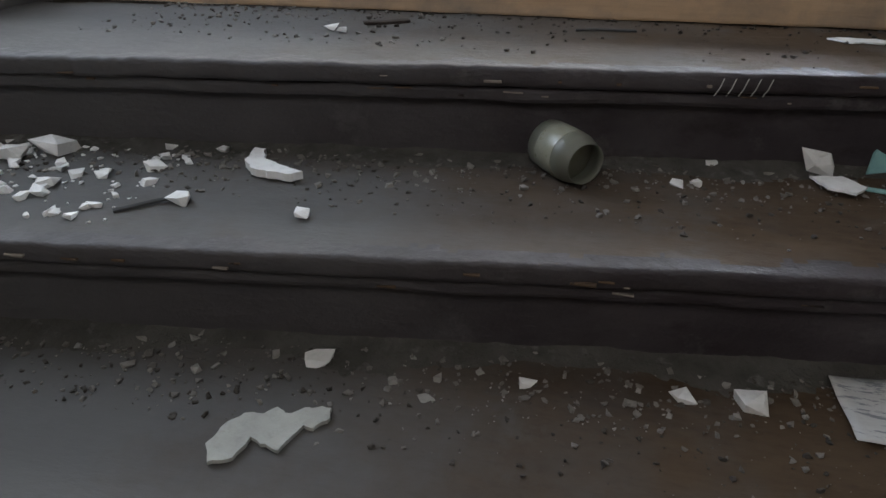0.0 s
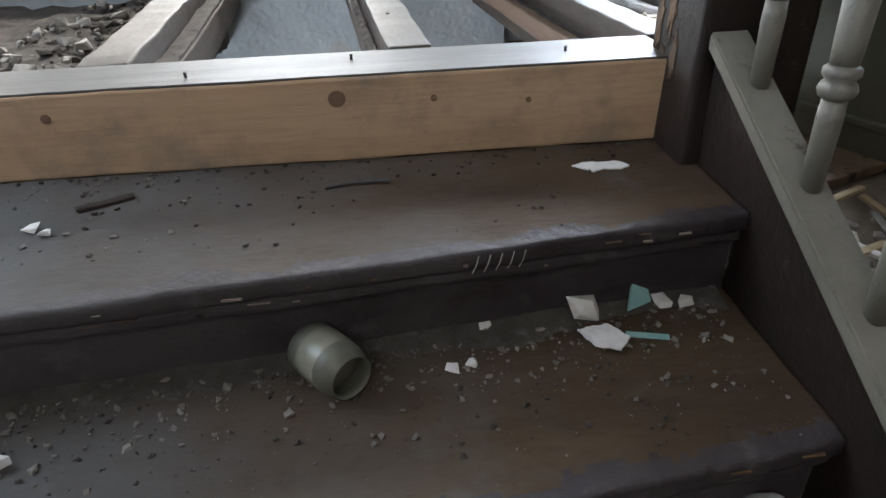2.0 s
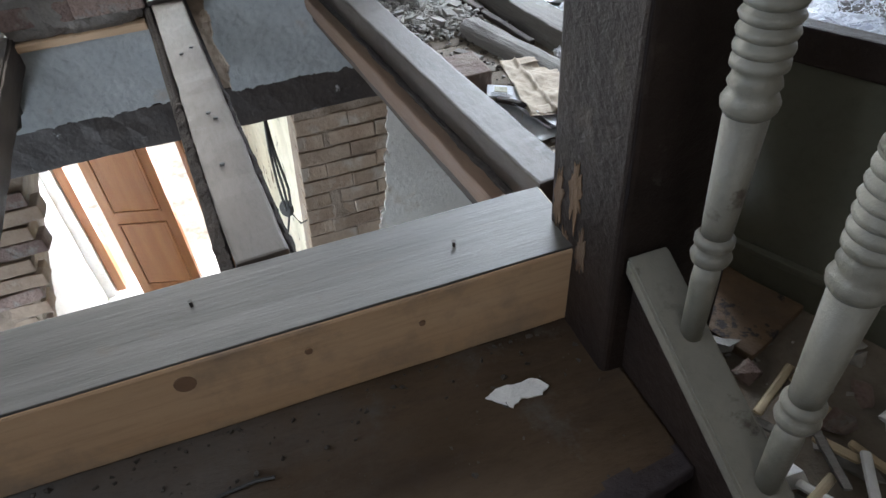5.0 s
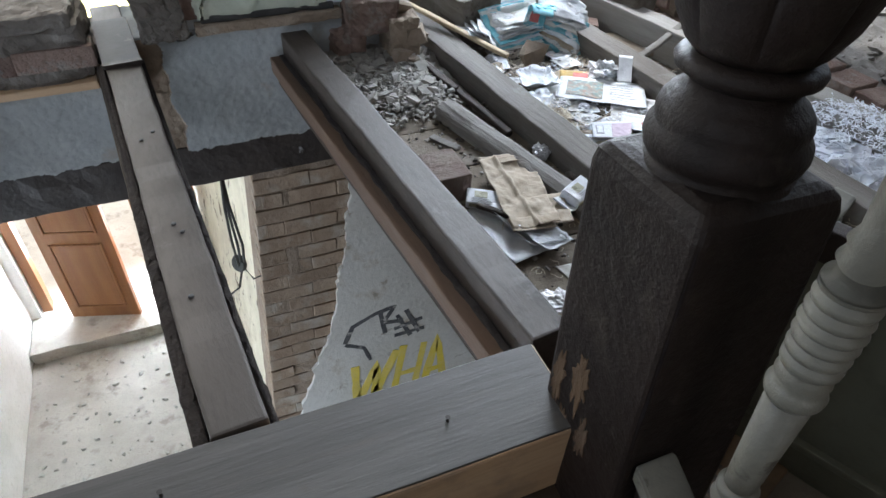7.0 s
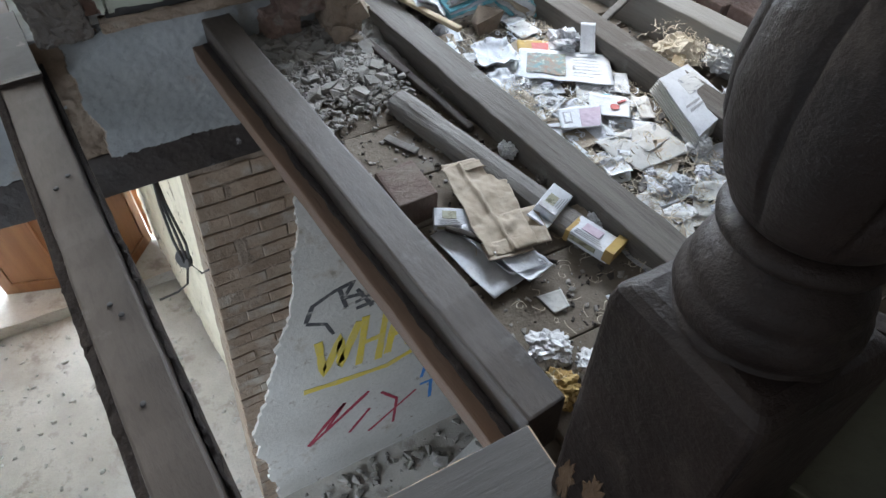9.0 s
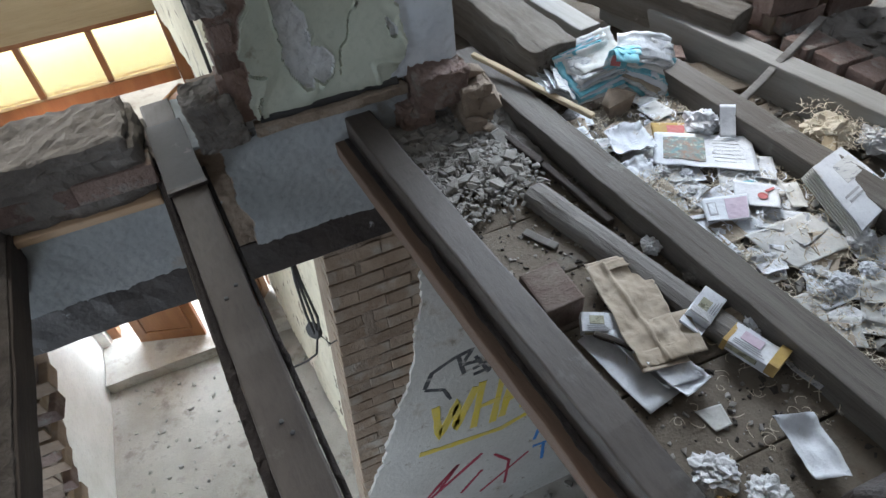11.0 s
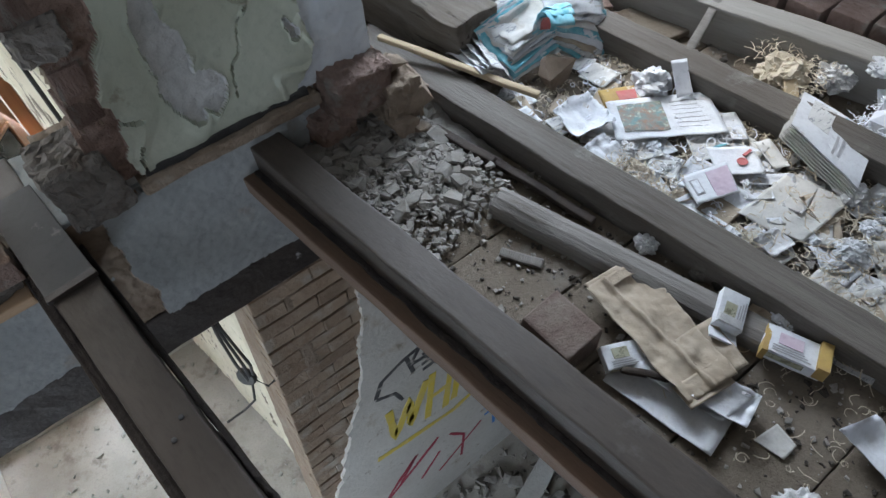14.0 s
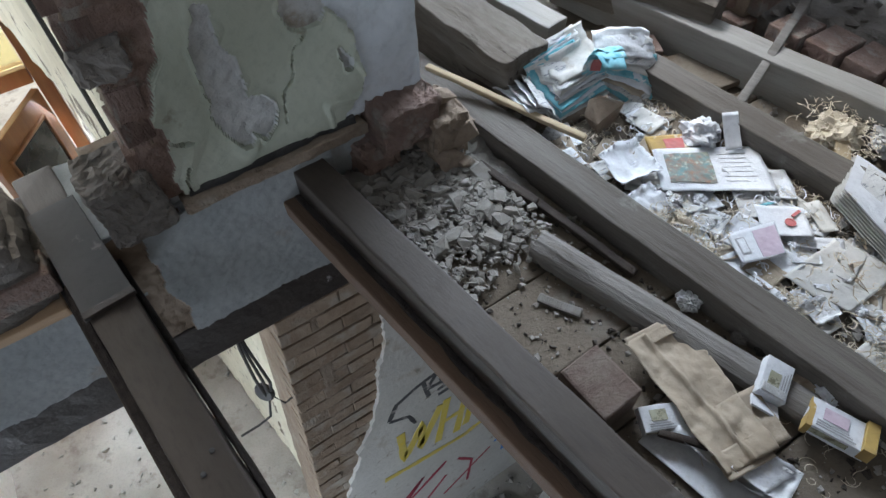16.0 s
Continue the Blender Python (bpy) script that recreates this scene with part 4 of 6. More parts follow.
def pier_face():
    """The pier's skin as relief: lifted green paint, scars where it fell, pale distemper, raw edge."""
    step, x0, z0 = 0.0042, -0.405, 0.078
    nx, nz = int(0.71 / step), int(1.2 / step)
    verts, faces, kinds = [], [], []
    for j in range(nz + 1):
        for i in range(nx + 1):
            x, z = x0 + step * i, z0 + step * j
            p = Vector((x, z, 0.0))
            px = x + 0.03 * noise.noise(p * 8) + 0.012 * noise.noise(p * 27)
            pz = z + 0.035 * noise.noise(p * 8 + Vector((7, 3, 0))) + 0.012 * noise.noise(p * 27 + Vector((4, 9, 0)))
            lf, rt = px - along(GREEN_LEFT, pz), along(GREEN_RIGHT, pz) - px
            d = min(lf, rt)
            for cx, cz, rx, rz in SCARS:
                d = min(d, 0.045 * (((px - cx) / rx) ** 2 + ((pz - cz) / rz) ** 2 - 1))
            rough = 0.004 * noise.noise(p * 14) + 0.0022 * noise.noise(p * 45)
            if d > 0:
                kind = 0
                lift = max(0.0, noise.noise(p * 5 + Vector((2, 5, 1))) + 0.15)
                h = 0.007 + 0.016 * lift * math.exp(-(d / 0.018) ** 2) + 0.3 * rough + 0.004 * noise.noise(p * 4)
                c = abs(noise.noise(Vector((x * 5.5 + 0.6 * noise.noise(p * 9), z * 2.4, 4.0))))
                if c < 0.016 and noise.noise(p * 4 + Vector((9, 0, 0))) > -0.1:
                    h -= 0.009
                elif c < 0.1 and noise.noise(p * 3) > 0.0:
                    h += 0.006 * (1 - (c - 0.02) / 0.08)
            elif rt < 0 and px > 0.0:
                kind, h = 2, 0.003 + 1.4 * rough
            elif lf < 0 and px < -0.2:
                kind, h = 3, 2.2 * rough
            else:
                kind, h = 1, 1.6 * rough
            verts.append((x, WY - 0.003 - h, z))
            kinds.append(kind)
    w = nx + 1
    for j in range(nz):
        for i in range(nx):
            faces.append((j * w + i, j * w + i + 1, (j + 1) * w + i + 1, (j + 1) * w + i))
    me = bpy.data.meshes.new("paint_coat")
    me.from_pydata(verts, [], faces)
    for key in ("green", "patch", "blue_white", "brick"):
        me.materials.append(M[key])
    me.polygons.foreach_set("material_index", [kinds[f[0]] for f in faces])
    ob = new("paint_coat", me)
    ob.parent = pier
    return tagged(ob, "flaking pale green paint over scarred plaster")


def plaster_face(parent, x0, x1, z0, z1, left, low, seed, label):
    """Plaster left standing on a band of wall: ragged at one end and along its foot, raw masonry behind."""
    step = 0.0045
    nx, nz = int((x1 - x0) / step), int((z1 - z0) / step)
    verts, faces, kinds = [], [], []
    for j in range(nz + 1):
        for i in range(nx + 1):
            x, z = x0 + step * i, z0 + step * j
            p = Vector((x, z, seed))
            px = x + 0.05 * noise.noise(p * 8) + 0.02 * noise.noise(p * 24)
            pz = z + 0.012 * noise.noise(p * 14 + Vector((7, 3, 0))) + 0.012 * noise.noise(p * 38 + Vector((4, 9, 0)))
            d = px - left
            hole = noise.noise(p * 6 + Vector((1, 2, 3)))
            d = min(d, 0.1 * (0.52 - hole))
            rough = 0.004 * noise.noise(p * 14) + 0.002 * noise.noise(p * 45)
            if pz < low:
                kind, h = 1, -0.03
            elif d > 0:
                kind, h = 0, 0.009 + 0.006 * math.exp(-(d / 0.02) ** 2) * max(0.0, noise.noise(p * 7)) + 0.5 * rough
            else:
                kind, h = 1, 2.4 * rough - 0.004
            verts.append((x, WY - 0.003 - h, z))
            kinds.append(kind)
    w = nx + 1
    for j in range(nz):
        for i in range(nx):
            faces.append((j * w + i, j * w + i + 1, (j + 1) * w + i + 1, (j + 1) * w + i))
    me = bpy.data.meshes.new("plaster_coat")
    me.from_pydata(verts, [], faces)
    for key in ("plaster", "mortar"):
        me.materials.append(M[key])
    me.polygons.foreach_set("material_index", [kinds[f[0]] for f in faces])
    ob = new("plaster_coat", me)
    ob.parent = parent
    return tagged(ob, label)


pier_face()
plaster_face(pier_lower, -0.6, 0.02, -0.44, 0.034, -0.49, -0.395, 1.0, "grey-blue plaster broken away at its edge")
plaster_face(infill, -1.33, -0.61, -0.43, -0.1, -1.5, -0.385, 2.0, "grey-blue plaster with a ragged foot")
part("ledge", rough_box(-0.37, 0.12, WY - 0.03, WY + 0.02, 0.028, 0.062, 0.02, 0.006, 44, crag=0.003), M["mortar"], pier, "crumbled ledge under the paint")
# black strip paints the shadow line under the coat's lower edge
part("dark_gap", rough_box(-0.35, 0.1, WY - 0.012, WY + 0.01, 0.06, 0.084, 0.02, 0.006, 45, crag=0.003), M["black"], pier, "black strip painting the shade in the gap")

BRICK = box(-0.115, 0.115, -0.05, 0.05, -0.032, 0.032, 0.006)
rgb = random.Random(4)
for v in BRICK.verts:
    v.co += 0.003 * noise.noise_vector(v.co * 25)
brick_mesh = bpy.data.meshes.new("brick")
BRICK.to_mesh(brick_mesh)
BRICK.free()
brick_mesh.materials.append(M["brick"])
pale_brick_mesh = brick_mesh.copy()
pale_brick_mesh.materials[0] = M["tan_brick"]


def lay(mesh, parent, x, y, z, turn=0.0, sx=1.0, sy=1.0, sz=1.0):
    ob = new("brick", mesh)
    ob.parent = parent
    ob.matrix_world = pose(x, y, z, rgb.uniform(-2, 2), rgb.uniform(-2, 2), turn + rgb.uniform(-2, 2)) @ Matrix.Diagonal((sx, sy, sz, 1))
    return ob


def crag(x0, x1, y0, y1, z0, z1, seed, cell=0.012):
    """A craggy block of broken masonry."""
    return rough_box(x0, x1, y0, y1, z0, z1, cell, 0.01, seed, 0.008, None, 0.008)


# bare courses beside the lower opening
z, c = FLOOR_LOW + 0.04, 0
while z < -0.58:
    out = -0.2316 + 0.089 * z
    for k in range(4):
        half = k == 0 and c % 2
        x = out + 0.058 if half else out + 0.115 + 0.232 * k - (0.116 if c % 2 else 0.0)
        lay(pale_brick_mesh, bare_wall, x, WY + 0.08 + rgb.uniform(-0.004, 0.005), z, 0, 0.5 if half else 1.0, 1.0, 1.1)
    z += 0.077
    c += 1
# courses of the crumbling jamb
z, c = FLOOR_LOW + 0.04, 0
while z < -0.58:
    for k in range(2):
        x = -1.14 + 0.33 * z - 0.115 - 0.232 * k + (0.05 if c % 2 else 0.0) + rgb.uniform(-0.02, 0.02)
        lay(pale_brick_mesh if c % 3 else brick_mesh, jamb_wall, x, WY + 0.044 + rgb.uniform(-0.01, 0.008), z, rgb.uniform(-4, 4), 1.0, 1.0, 1.05)
    z += 0.077
    c += 1
# broken brick edge of the pier and its stones
for k in range(14):
    lay(brick_mesh, pier, -0.385 + rgb.uniform(-0.012, 0.012), WY + 0.045 + rgb.uniform(-0.006, 0.01), 0.2 + 0.078 * k, rgb.uniform(-5, 5), rgb.uniform(0.24, 0.34), 1.0, rgb.uniform(0.9, 1.06))
    part("mortar_bed", crag(-0.41, -0.36, WY + 0.002, WY + 0.09, 0.205 + 0.078 * k, 0.265 + 0.078 * k, 70 + k), M["mortar"], pier, "crumbled mortar")

for x0, x1, z0, z1, s in ((-0.54, -0.4, 0.03, 0.185, 1), (-0.43, -0.335, 0.42, 0.5, 2), (-0.43, -0.35, 0.84, 0.95, 3)):
    part("broken_stone", crag(x0, x1, WY - 0.04, WY + 0.14, z0, z1, s), M["stone"], pier, "rough broken mortar block")
    part("stone_core", rough_box(x0 + 0.02, x1, WY, WY + 0.2, z0, z1 - 0.025, 0.02, 0.012, 50 + s, 0.012, None, 0.005), M["mortar"], pier, "crumbling mortar core")
# brick lump at the pier's foot
part("brick_lump", crag(0.13, 0.31, 1.68, 1.84, -0.02, 0.1, 31), M["brick"], pier, "broken brick with mortar on it")
part("brick_lump", crag(0.08, 0.2, 1.72, 1.83, -0.14, -0.01, 32), M["brick"], pier, "broken dark brick")
part("mortar_lump", crag(0.27, 0.38, 1.66, 1.8, -0.15, 0.03, 33), M["mortar"], pier, "crumbling mortar")
for i, (x, y, z, r) in enumerate(((0.36, 1.68, -0.04, 0.05), (0.33, 1.74, 0.05, 0.045), (0.34, 1.62, -0.1, 0.03), (0.4, 1.72, -0.06, 0.04), (0.31, 1.66, -0.09, 0.04))):
    ob = tagged(part("mortar_lump", chip(r, r * 0.9, r * 0.8, random.Random(i), 16), M["mortar"]), "crumbling lump of mortar at the pier's foot", "rubble", "lumps of mortar")
    ob.location = (x, y, z)

# masonry between the joists' ends, on a pine plank
sill = thing("masonry_sill", "broken masonry lying on a pine plank between joists", "masonry", "structure")
part("plank", rough_box(-1.155, -0.7, WY - 0.03, WY + 0.28, -0.098, -0.07, 0.1, 0.002, 60), M["pine"], sill, "raw pine plank")
part("plaster_face", rough_box(-1.15, -0.7, WY - 0.012, WY + 0.27, -0.068, 0.115, 0.022, 0.014, 61, 0.02, crag=0.005), M["stone"], sill, "weathered stone block")
for i in range(2):
    lay(brick_mesh, sill, -1.03 + 0.23 * i, WY + 0.025, 0.01, 0, 1.0, 0.9, 1.1)
part("capping", rough_box(-1.14, -0.72, WY - 0.02, WY + 0.25, 0.1, 0.15, 0.022, 0.014, 62, 0.015, crag=0.005), M["stone"], sill, "cracked cement capping")
part("stone", rough_box(-0.72, -0.66, WY + 0.05, WY + 0.3, -0.05, 0.02, 0.03, 0.01, 63, 0.012), M["stone"], sill)

# cable box and cables on the hall's corner
cable = thing("cable_box", "round black junction box with dangling cables", "cable box", at=pose(-0.405, 1.9, -1.08))
bx = lathe([(0.04, 0), (0.042, 0.012), (0.036, 0.02), (0.012, 0.022)], 20)
bx.transform(Matrix.Rotation(radians(-70), 4, "Y") @ Matrix.Rotation(radians(35), 4, "X"))
part("box", bx, M["black"], cable)
for i in range(3):
    pts = [(-0.01 + 0.012 * i, -0.02, 0.0), (-0.015 + 0.02 * i, -0.03 - 0.02 * i, 0.15), (-0.01 + 0.01 * i, 0.0, 0.32), (0.01, 0.03 + 0.02 * i, 0.5)]
    part("cable", tube(pts, 0.006), M["black"], cable)
part("cable", tube([(0, -0.02, -0.02), (-0.03, -0.05, -0.1), (-0.08, -0.03, -0.15), (-0.16, -0.02, -0.17)], 0.005), M["black"], cable)
part("cable", tube([(0.01, -0.02, -0.02), (0.04, -0.05, -0.07), (0.07, -0.05, -0.06), (0.09, -0.05, -0.12)], 0.005), M["black"], cable)
wire = tagged(part("wall_wire", tube([(-0.44, 2.3, -0.3), (-0.445, 2.35, 0.1), (-0.455, 2.4, 0.5), (-0.46, 2.5, 1.2)], 0.007), M["black"]), "black wire running up the hall wall", "wire")

# painted scrawls on the lower wall
SCRAWL = [("yellow", 0.055, [(0.04, -1.88), (0.03, -2.2), (0.17, -1.9), (0.13, -2.18), (0.28, -1.84)]), ("yellow", 0.05, [(0.32, -1.82), (0.24, -2.24)]), ("yellow", 0.045, [(0.26, -2.05), (0.42, -2.05)]), ("yellow", 0.05, [(0.44, -1.84), (0.36, -2.27)]),
          ("yellow", 0.05, [(0.42, -2.25), (0.52, -1.82), (0.56, -2.24)]), ("yellow", 0.04, [(0.45, -2.09), (0.55, -2.09)]), ("yellow", 0.05, [(-0.1, -2.29), (0.1, -2.33), (0.41, -2.38), (0.69, -2.31)]),
          ("black", 0.03, [(0.0, -1.68), (0.05, -1.57), (0.17, -1.52), (0.28, -1.5), (0.21, -1.6), (0.32, -1.62)]), ("black", 0.03, [(0.2, -1.52), (0.22, -1.68)]), ("black", 0.03, [(0.29, -1.57), (0.36, -1.75)]), ("black", 0.03, [(0.34, -1.55), (0.41, -1.74)]),
          ("black", 0.03, [(0.27, -1.67), (0.43, -1.64)]), ("black", 0.03, [(0.27, -1.72), (0.44, -1.72)]), ("black", 0.025, [(0.0, -1.69), (0.1, -1.75), (0.13, -1.86)]),
          ("red", 0.03, [(-0.16, -2.91), (0.0, -2.72), (0.12, -2.59), (-0.04, -2.83), (0.28, -2.58)]), ("red", 0.03, [(-0.16, -2.92), (0.08, -2.74), (0.26, -2.6)]), ("red", 0.025, [(0.11, -2.98), (0.27, -2.79)]), ("red", 0.025, [(0.36, -2.66), (0.46, -2.82), (0.42, -3.11)]), ("red", 0.025, [(0.24, -3.08), (0.6, -2.82)]),
          ("blue", 0.03, [(0.64, -2.7), (0.71, -2.46), (0.75, -2.7)]), ("blue", 0.025, [(0.66, -2.6), (0.73, -2.6)]), ("blue", 0.03, [(0.63, -2.78), (0.8, -2.8)]), ("blue", 0.03, [(0.71, -2.8), (0.7, -3.0)]), ("blue", 0.03, [(0.82, -2.94), (0.89, -2.87)])]


def stroke(pts, wide, y):
    bm = bmesh.new()
    fine = []
    for p, q in zip(pts, pts[1:]):
        for k in range(5):
            fine.append((Vector(p) * (1 - k / 5) + Vector(q) * (k / 5)))
    fine.append(Vector(pts[-1]))
    prev = None
    for i, p in enumerate(fine):
        d = (fine[min(i + 1, len(fine) - 1)] - fine[max(i - 1, 0)])
        d.normalize()
        w = wide * (0.42 + 0.16 * noise.noise((p.x * 20, p.y * 20, wide)))
        a, b = p + Vector((-d.y, d.x)) * w, p - Vector((-d.y, d.x)) * w
        cur = [bm.verts.new((a.x, y, a.y)), bm.verts.new((b.x, y, b.y)), bm.verts.new((b.x, y + 0.05, b.y)), bm.verts.new((a.x, y + 0.05, a.y))]
        if prev:
            for k in range(4):
                bm.faces.new((prev[k], prev[(k + 1) % 4], cur[(k + 1) % 4], cur[k]))
        else:
            bm.faces.new(cur)
        prev = cur
    bm.faces.new(prev[::-1])
    bmesh.ops.recalc_face_normals(bm, faces=bm.faces[:])
    return bm


for i, (colour, wide, pts) in enumerate(SCRAWL):
    part("paint_stroke", stroke(pts, wide, WY + 0.0086 + 0.0003 * (i % 5)), M["spray_" + colour], graffiti_wall, colour + " spray paint stroke")
PLASTER_EDGE = ((-3.45, -0.44), (-2.48, -0.43), (-2.2, -0.3), (-1.92, -0.21), (-1.58, -0.07), (-1.1, 0.045), (-0.8, 0.095), (-0.55, 0.13))
edge = []
for i in range(150):
    z = -3.45 + 2.9 * i / 149
    edge.append((along(PLASTER_EDGE, z) + 0.045 * noise.noise((z * 6, 1, 0)) + 0.025 * noise.noise((z * 19, 2, 0)) + 0.012 * noise.noise((z * 55, 3, 0)), z))
part("plaster_coat", prism(edge + [(3.19, -0.551), (3.19, -3.45)], WY + 0.0105, WY + 0.037, 0.0), M["wall_white"], graffiti_wall, "white plaster with a ragged broken edge")
# ---- the far right: beams, bricks ----
def timber(name, label, p, q, wide, high, material, seed, amp=0.006, cell=0.05):
    bm, m = beam_between(p, q, wide, high, seed, cell, amp)
    ob = tagged(part(name, bm, M[material]), label, "timber")
    ob.matrix_world = m
    return ob


timber("rotten_beam", "big rotten timber with a split crumbling end", (0.68, 1.78, 0.02), (0.6, 2.7, 0.05), 0.17, 0.19, "rot_wood", 71, 0.012, 0.03)
timber("weathered_beam", "long weathered timber running behind the litter", (1.33, 1.62, 0.03), (0.95, 2.75, 0.08), 0.13, 0.15, "rot_wood", 72, 0.01, 0.035)
timber("plank_end", "short grey plank leaning among beams", (0.87, 1.86, 0.0), (0.8, 2.3, 0.02), 0.09, 0.12, "pale_wood", 73, 0.003)
timber("cross_board", "brown board behind the rotten beam", (0.55, 2.72, 0.1), (0.95, 2.6, 0.12), 0.05, 0.3, "joist_dark", 74, 0.004)
stack = thing("brick_pier", "broken brick pier with crumbling mortar", "brick pier", "structure", at=pose(1.7, 1.82, -0.16))
part("core", rough_box(-0.22, 0.22, -0.2, 0.22, -0.04, 1.3, 0.04, 0.012, 80, crag=0.005), M["mortar"], stack)
for c in range(14):
    for k in range(2):
        o = 0.0 if c % 2 else 0.055
        lay(brick_mesh, stack, 1.7 - 0.11 + 0.24 * k - o, 1.82 - 0.175 + rgb.uniform(-0.01, 0.01), -0.13 + 0.077 * c, rgb.uniform(-4, 4), 0.9 if k else 0.88, 1, 1.02)
        lay(brick_mesh, stack, 1.7 - 0.19 + rgb.uniform(-0.01, 0.01), 1.82 - 0.06 + 0.2 * k + o, -0.13 + 0.077 * c, 90 + rgb.uniform(-4, 4), 0.85, 1, 1.02)
course = thing("brick_course", "row of red bricks beside the pale joist", "bricks", "structure", at=pose(1.45, 1.0, -0.2))
part("bed", rough_box(1.52 - 1.45, 2.7 - 1.45, -0.95, 0.6, -0.06, 0.12, 0.05, 0.03, 81, crag=0.01), M["stone"], course, "dark rubble bed")
for k in range(12):
    lay(brick_mesh, course, 1.535 - 0.175 * (0.13 + 0.118 * k - 1), 0.13 + 0.118 * k, -0.055 + rgb.uniform(-0.01, 0.01), rgb.uniform(-5, 5), 0.6, 1.08, 1.1)

# ---- rubble and dirt ----
bed = rough_box(0.0, 0.46, 1.2, 1.78, -0.2, -0.108, 0.016, 0.018, 83, 0.02, None, 0.009)
for v in bed.verts:
    if v.co.z > -0.19:
        f = min(1, max(0, (v.co.y - 1.22 - 0.25 * abs(v.co.x - 0.22)) / 0.3)) * (0.75 + 0.5 * noise.noise(v.co * 7))
        v.co.z = -0.19 + (v.co.z + 0.19) * f
tagged(part("rubble_bed", bed, M["rubble"]), "settled bed of plaster dust under the rubble", "rubble", kind="stuff")
n = 2600
scatter("plaster_rubble", "grey broken plaster rubble heaped against the pier", "rubble", spread(n, 1, 0.08, 0.43, 1.25, 1.78, -0.145, 0.7, lift=lambda x, y: 0.075 * max(0, y - 1.3) ** 0.7), sizes(n, 2, 0.003, 0.016), M["rubble"], 3, 0.5)
rg = random.Random(8)
for i in range(150):
    y = 1.31 + 0.43 * rg.random() ** 0.7
    x = rg.uniform(0.1, 0.4) - 0.09 * (y - 1)
    s = 0.009 + 0.03 * rg.random() ** 2.2
    ob = tagged(part("rubble_piece", chip(s, s * rg.uniform(0.6, 1), s * rg.uniform(0.3, 0.6), rg, 12), M["rubble"]), "angular chunk of grey plaster", "rubble", "chunks of plaster")
    ob.location = (x, y, -0.142 + 0.085 * max(0, y - 1.3) ** 0.75)
    ob.rotation_euler = (rg.uniform(-0.4, 0.4), rg.uniform(-0.4, 0.4), rg.uniform(0, 6))
for name, m, n, s, box_, hi in (("crumbs", "rubble", 500, 11, (0.1, 0.58, 0.22, 1.75), 0.012), ("dirt_crumbs", "dirt", 700, 12, (0.1, 0.58, 0.22, 1.75), 0.011), ("crumbs", "rubble", 500, 13, (0.62, 1.08, 0.2, 1.9), 0.014), ("dirt_crumbs", "dirt", 500, 14, (0.62, 1.08, 0.2, 1.9), 0.014), ("crumbs", "rubble", 300, 15, (1.12, 1.33, 0.2, 1.9), 0.014),
                              ("crumbs", "stone", 400, 16, (1.5, 2.3, 0.2, 1.6), 0.04), ("crumbs", "rubble", 300, 17, (0.16, 1.2, -1.2, 0.1), 0.03), ("dirt_crumbs", "dirt", 400, 18, (-1.7, -1.22, 0.25, 1.7), 0.03), ("crumbs", "rubble", 160, 19, (-1.7, -1.22, 0.25, 1.7), 0.035)):
    x0, x1, y0, y1 = box_
    z = {16: -0.08, 17: -0.235, 18: -0.11, 19: -0.1}.get(s, -0.157)
    scatter(name, "scattered crumbs of plaster and dirt between joists", "rubble", spread(n, s, x0, x1, y0, y1, z, slope=-0.09 if s < 16 else 0.0), sizes(n, s + 30, 0.002, hi, 3), M[m], s)
n = 900
scatter("floor_grit", "grit and crumbs on the concrete floor", "rubble", spread(n, 25, -2.1, -0.4, 1.2, 4.0, FLOOR_LOW + 0.006, slope=0), sizes(n, 26, 0.003, 0.026, 4), M["flake"], 27)
scatter("floor_grit", "rubble along the lower wall's foot", "rubble", spread(300, 28, -0.3, 1.6, 1.0, 1.75, FLOOR_LOW + 0.006, slope=0), sizes(300, 29, 0.01, 0.07, 3), M["rubble"], 30)
low_board = tagged(part("fallen_board", rough_box(-0.6, 0.7, -0.07, 0.07, 0, 0.03, 0.1, 0.003, 90), M["white_plaster"]), "pale board lying on the lower floor", "board")
low_board.matrix_world = pose(0.6, 1.35, FLOOR_LOW + 0.02, 0, 0, 18)

# ---- litter between the third and fourth joist ----
log = timber("split_log", "grey weathered half-round timber", (0.33, 1.29, -0.1), (0.505, 0.61, -0.112), 0.078, 0.06, "old_wood", 91, 0.006, 0.03)
for v in log.data.vertices:
    if v.co.z > -0.03:
        v.co.z = -0.03 + (v.co.z + 0.03) * math.sqrt(max(0.02, 1 - (v.co.x / 0.041) ** 2))
dusty_brick_mesh = brick_mesh.copy()
dusty_brick_mesh.materials[0] = M["dusty_brick"]
loose = tagged(new("loose_brick", dusty_brick_mesh), "dark red broken brick on dusty boards", "brick")
loose.matrix_world = pose(0.165, 0.9, -0.115, 2, -3, 93) @ Matrix.Diagonal((0.58, 1.1, 1.45, 1))
BAG = ((0.293, 0.947), (0.449, 0.927), (0.365, 0.6), (0.241, 0.619))
bag = sheet("paper_bag", "flattened crumpled brown paper bag", BAG, -0.14, "bag", 0.011, 5, 0.006, "paper bag", nx=30, ny=44, fold=lambda u, v: 0.012 + 0.01 * math.exp(-((u - 0.3 - 0.25 * v) / 0.03) ** 2) + 0.006 * abs(math.sin(9 * v + 3 * u)))
part("top_flap", sheet_mesh(quad_in(BAG, 0.02, 0.97, -0.03, 0.09), -0.118, 0.004, 8), M["bag"], bag, "", True)
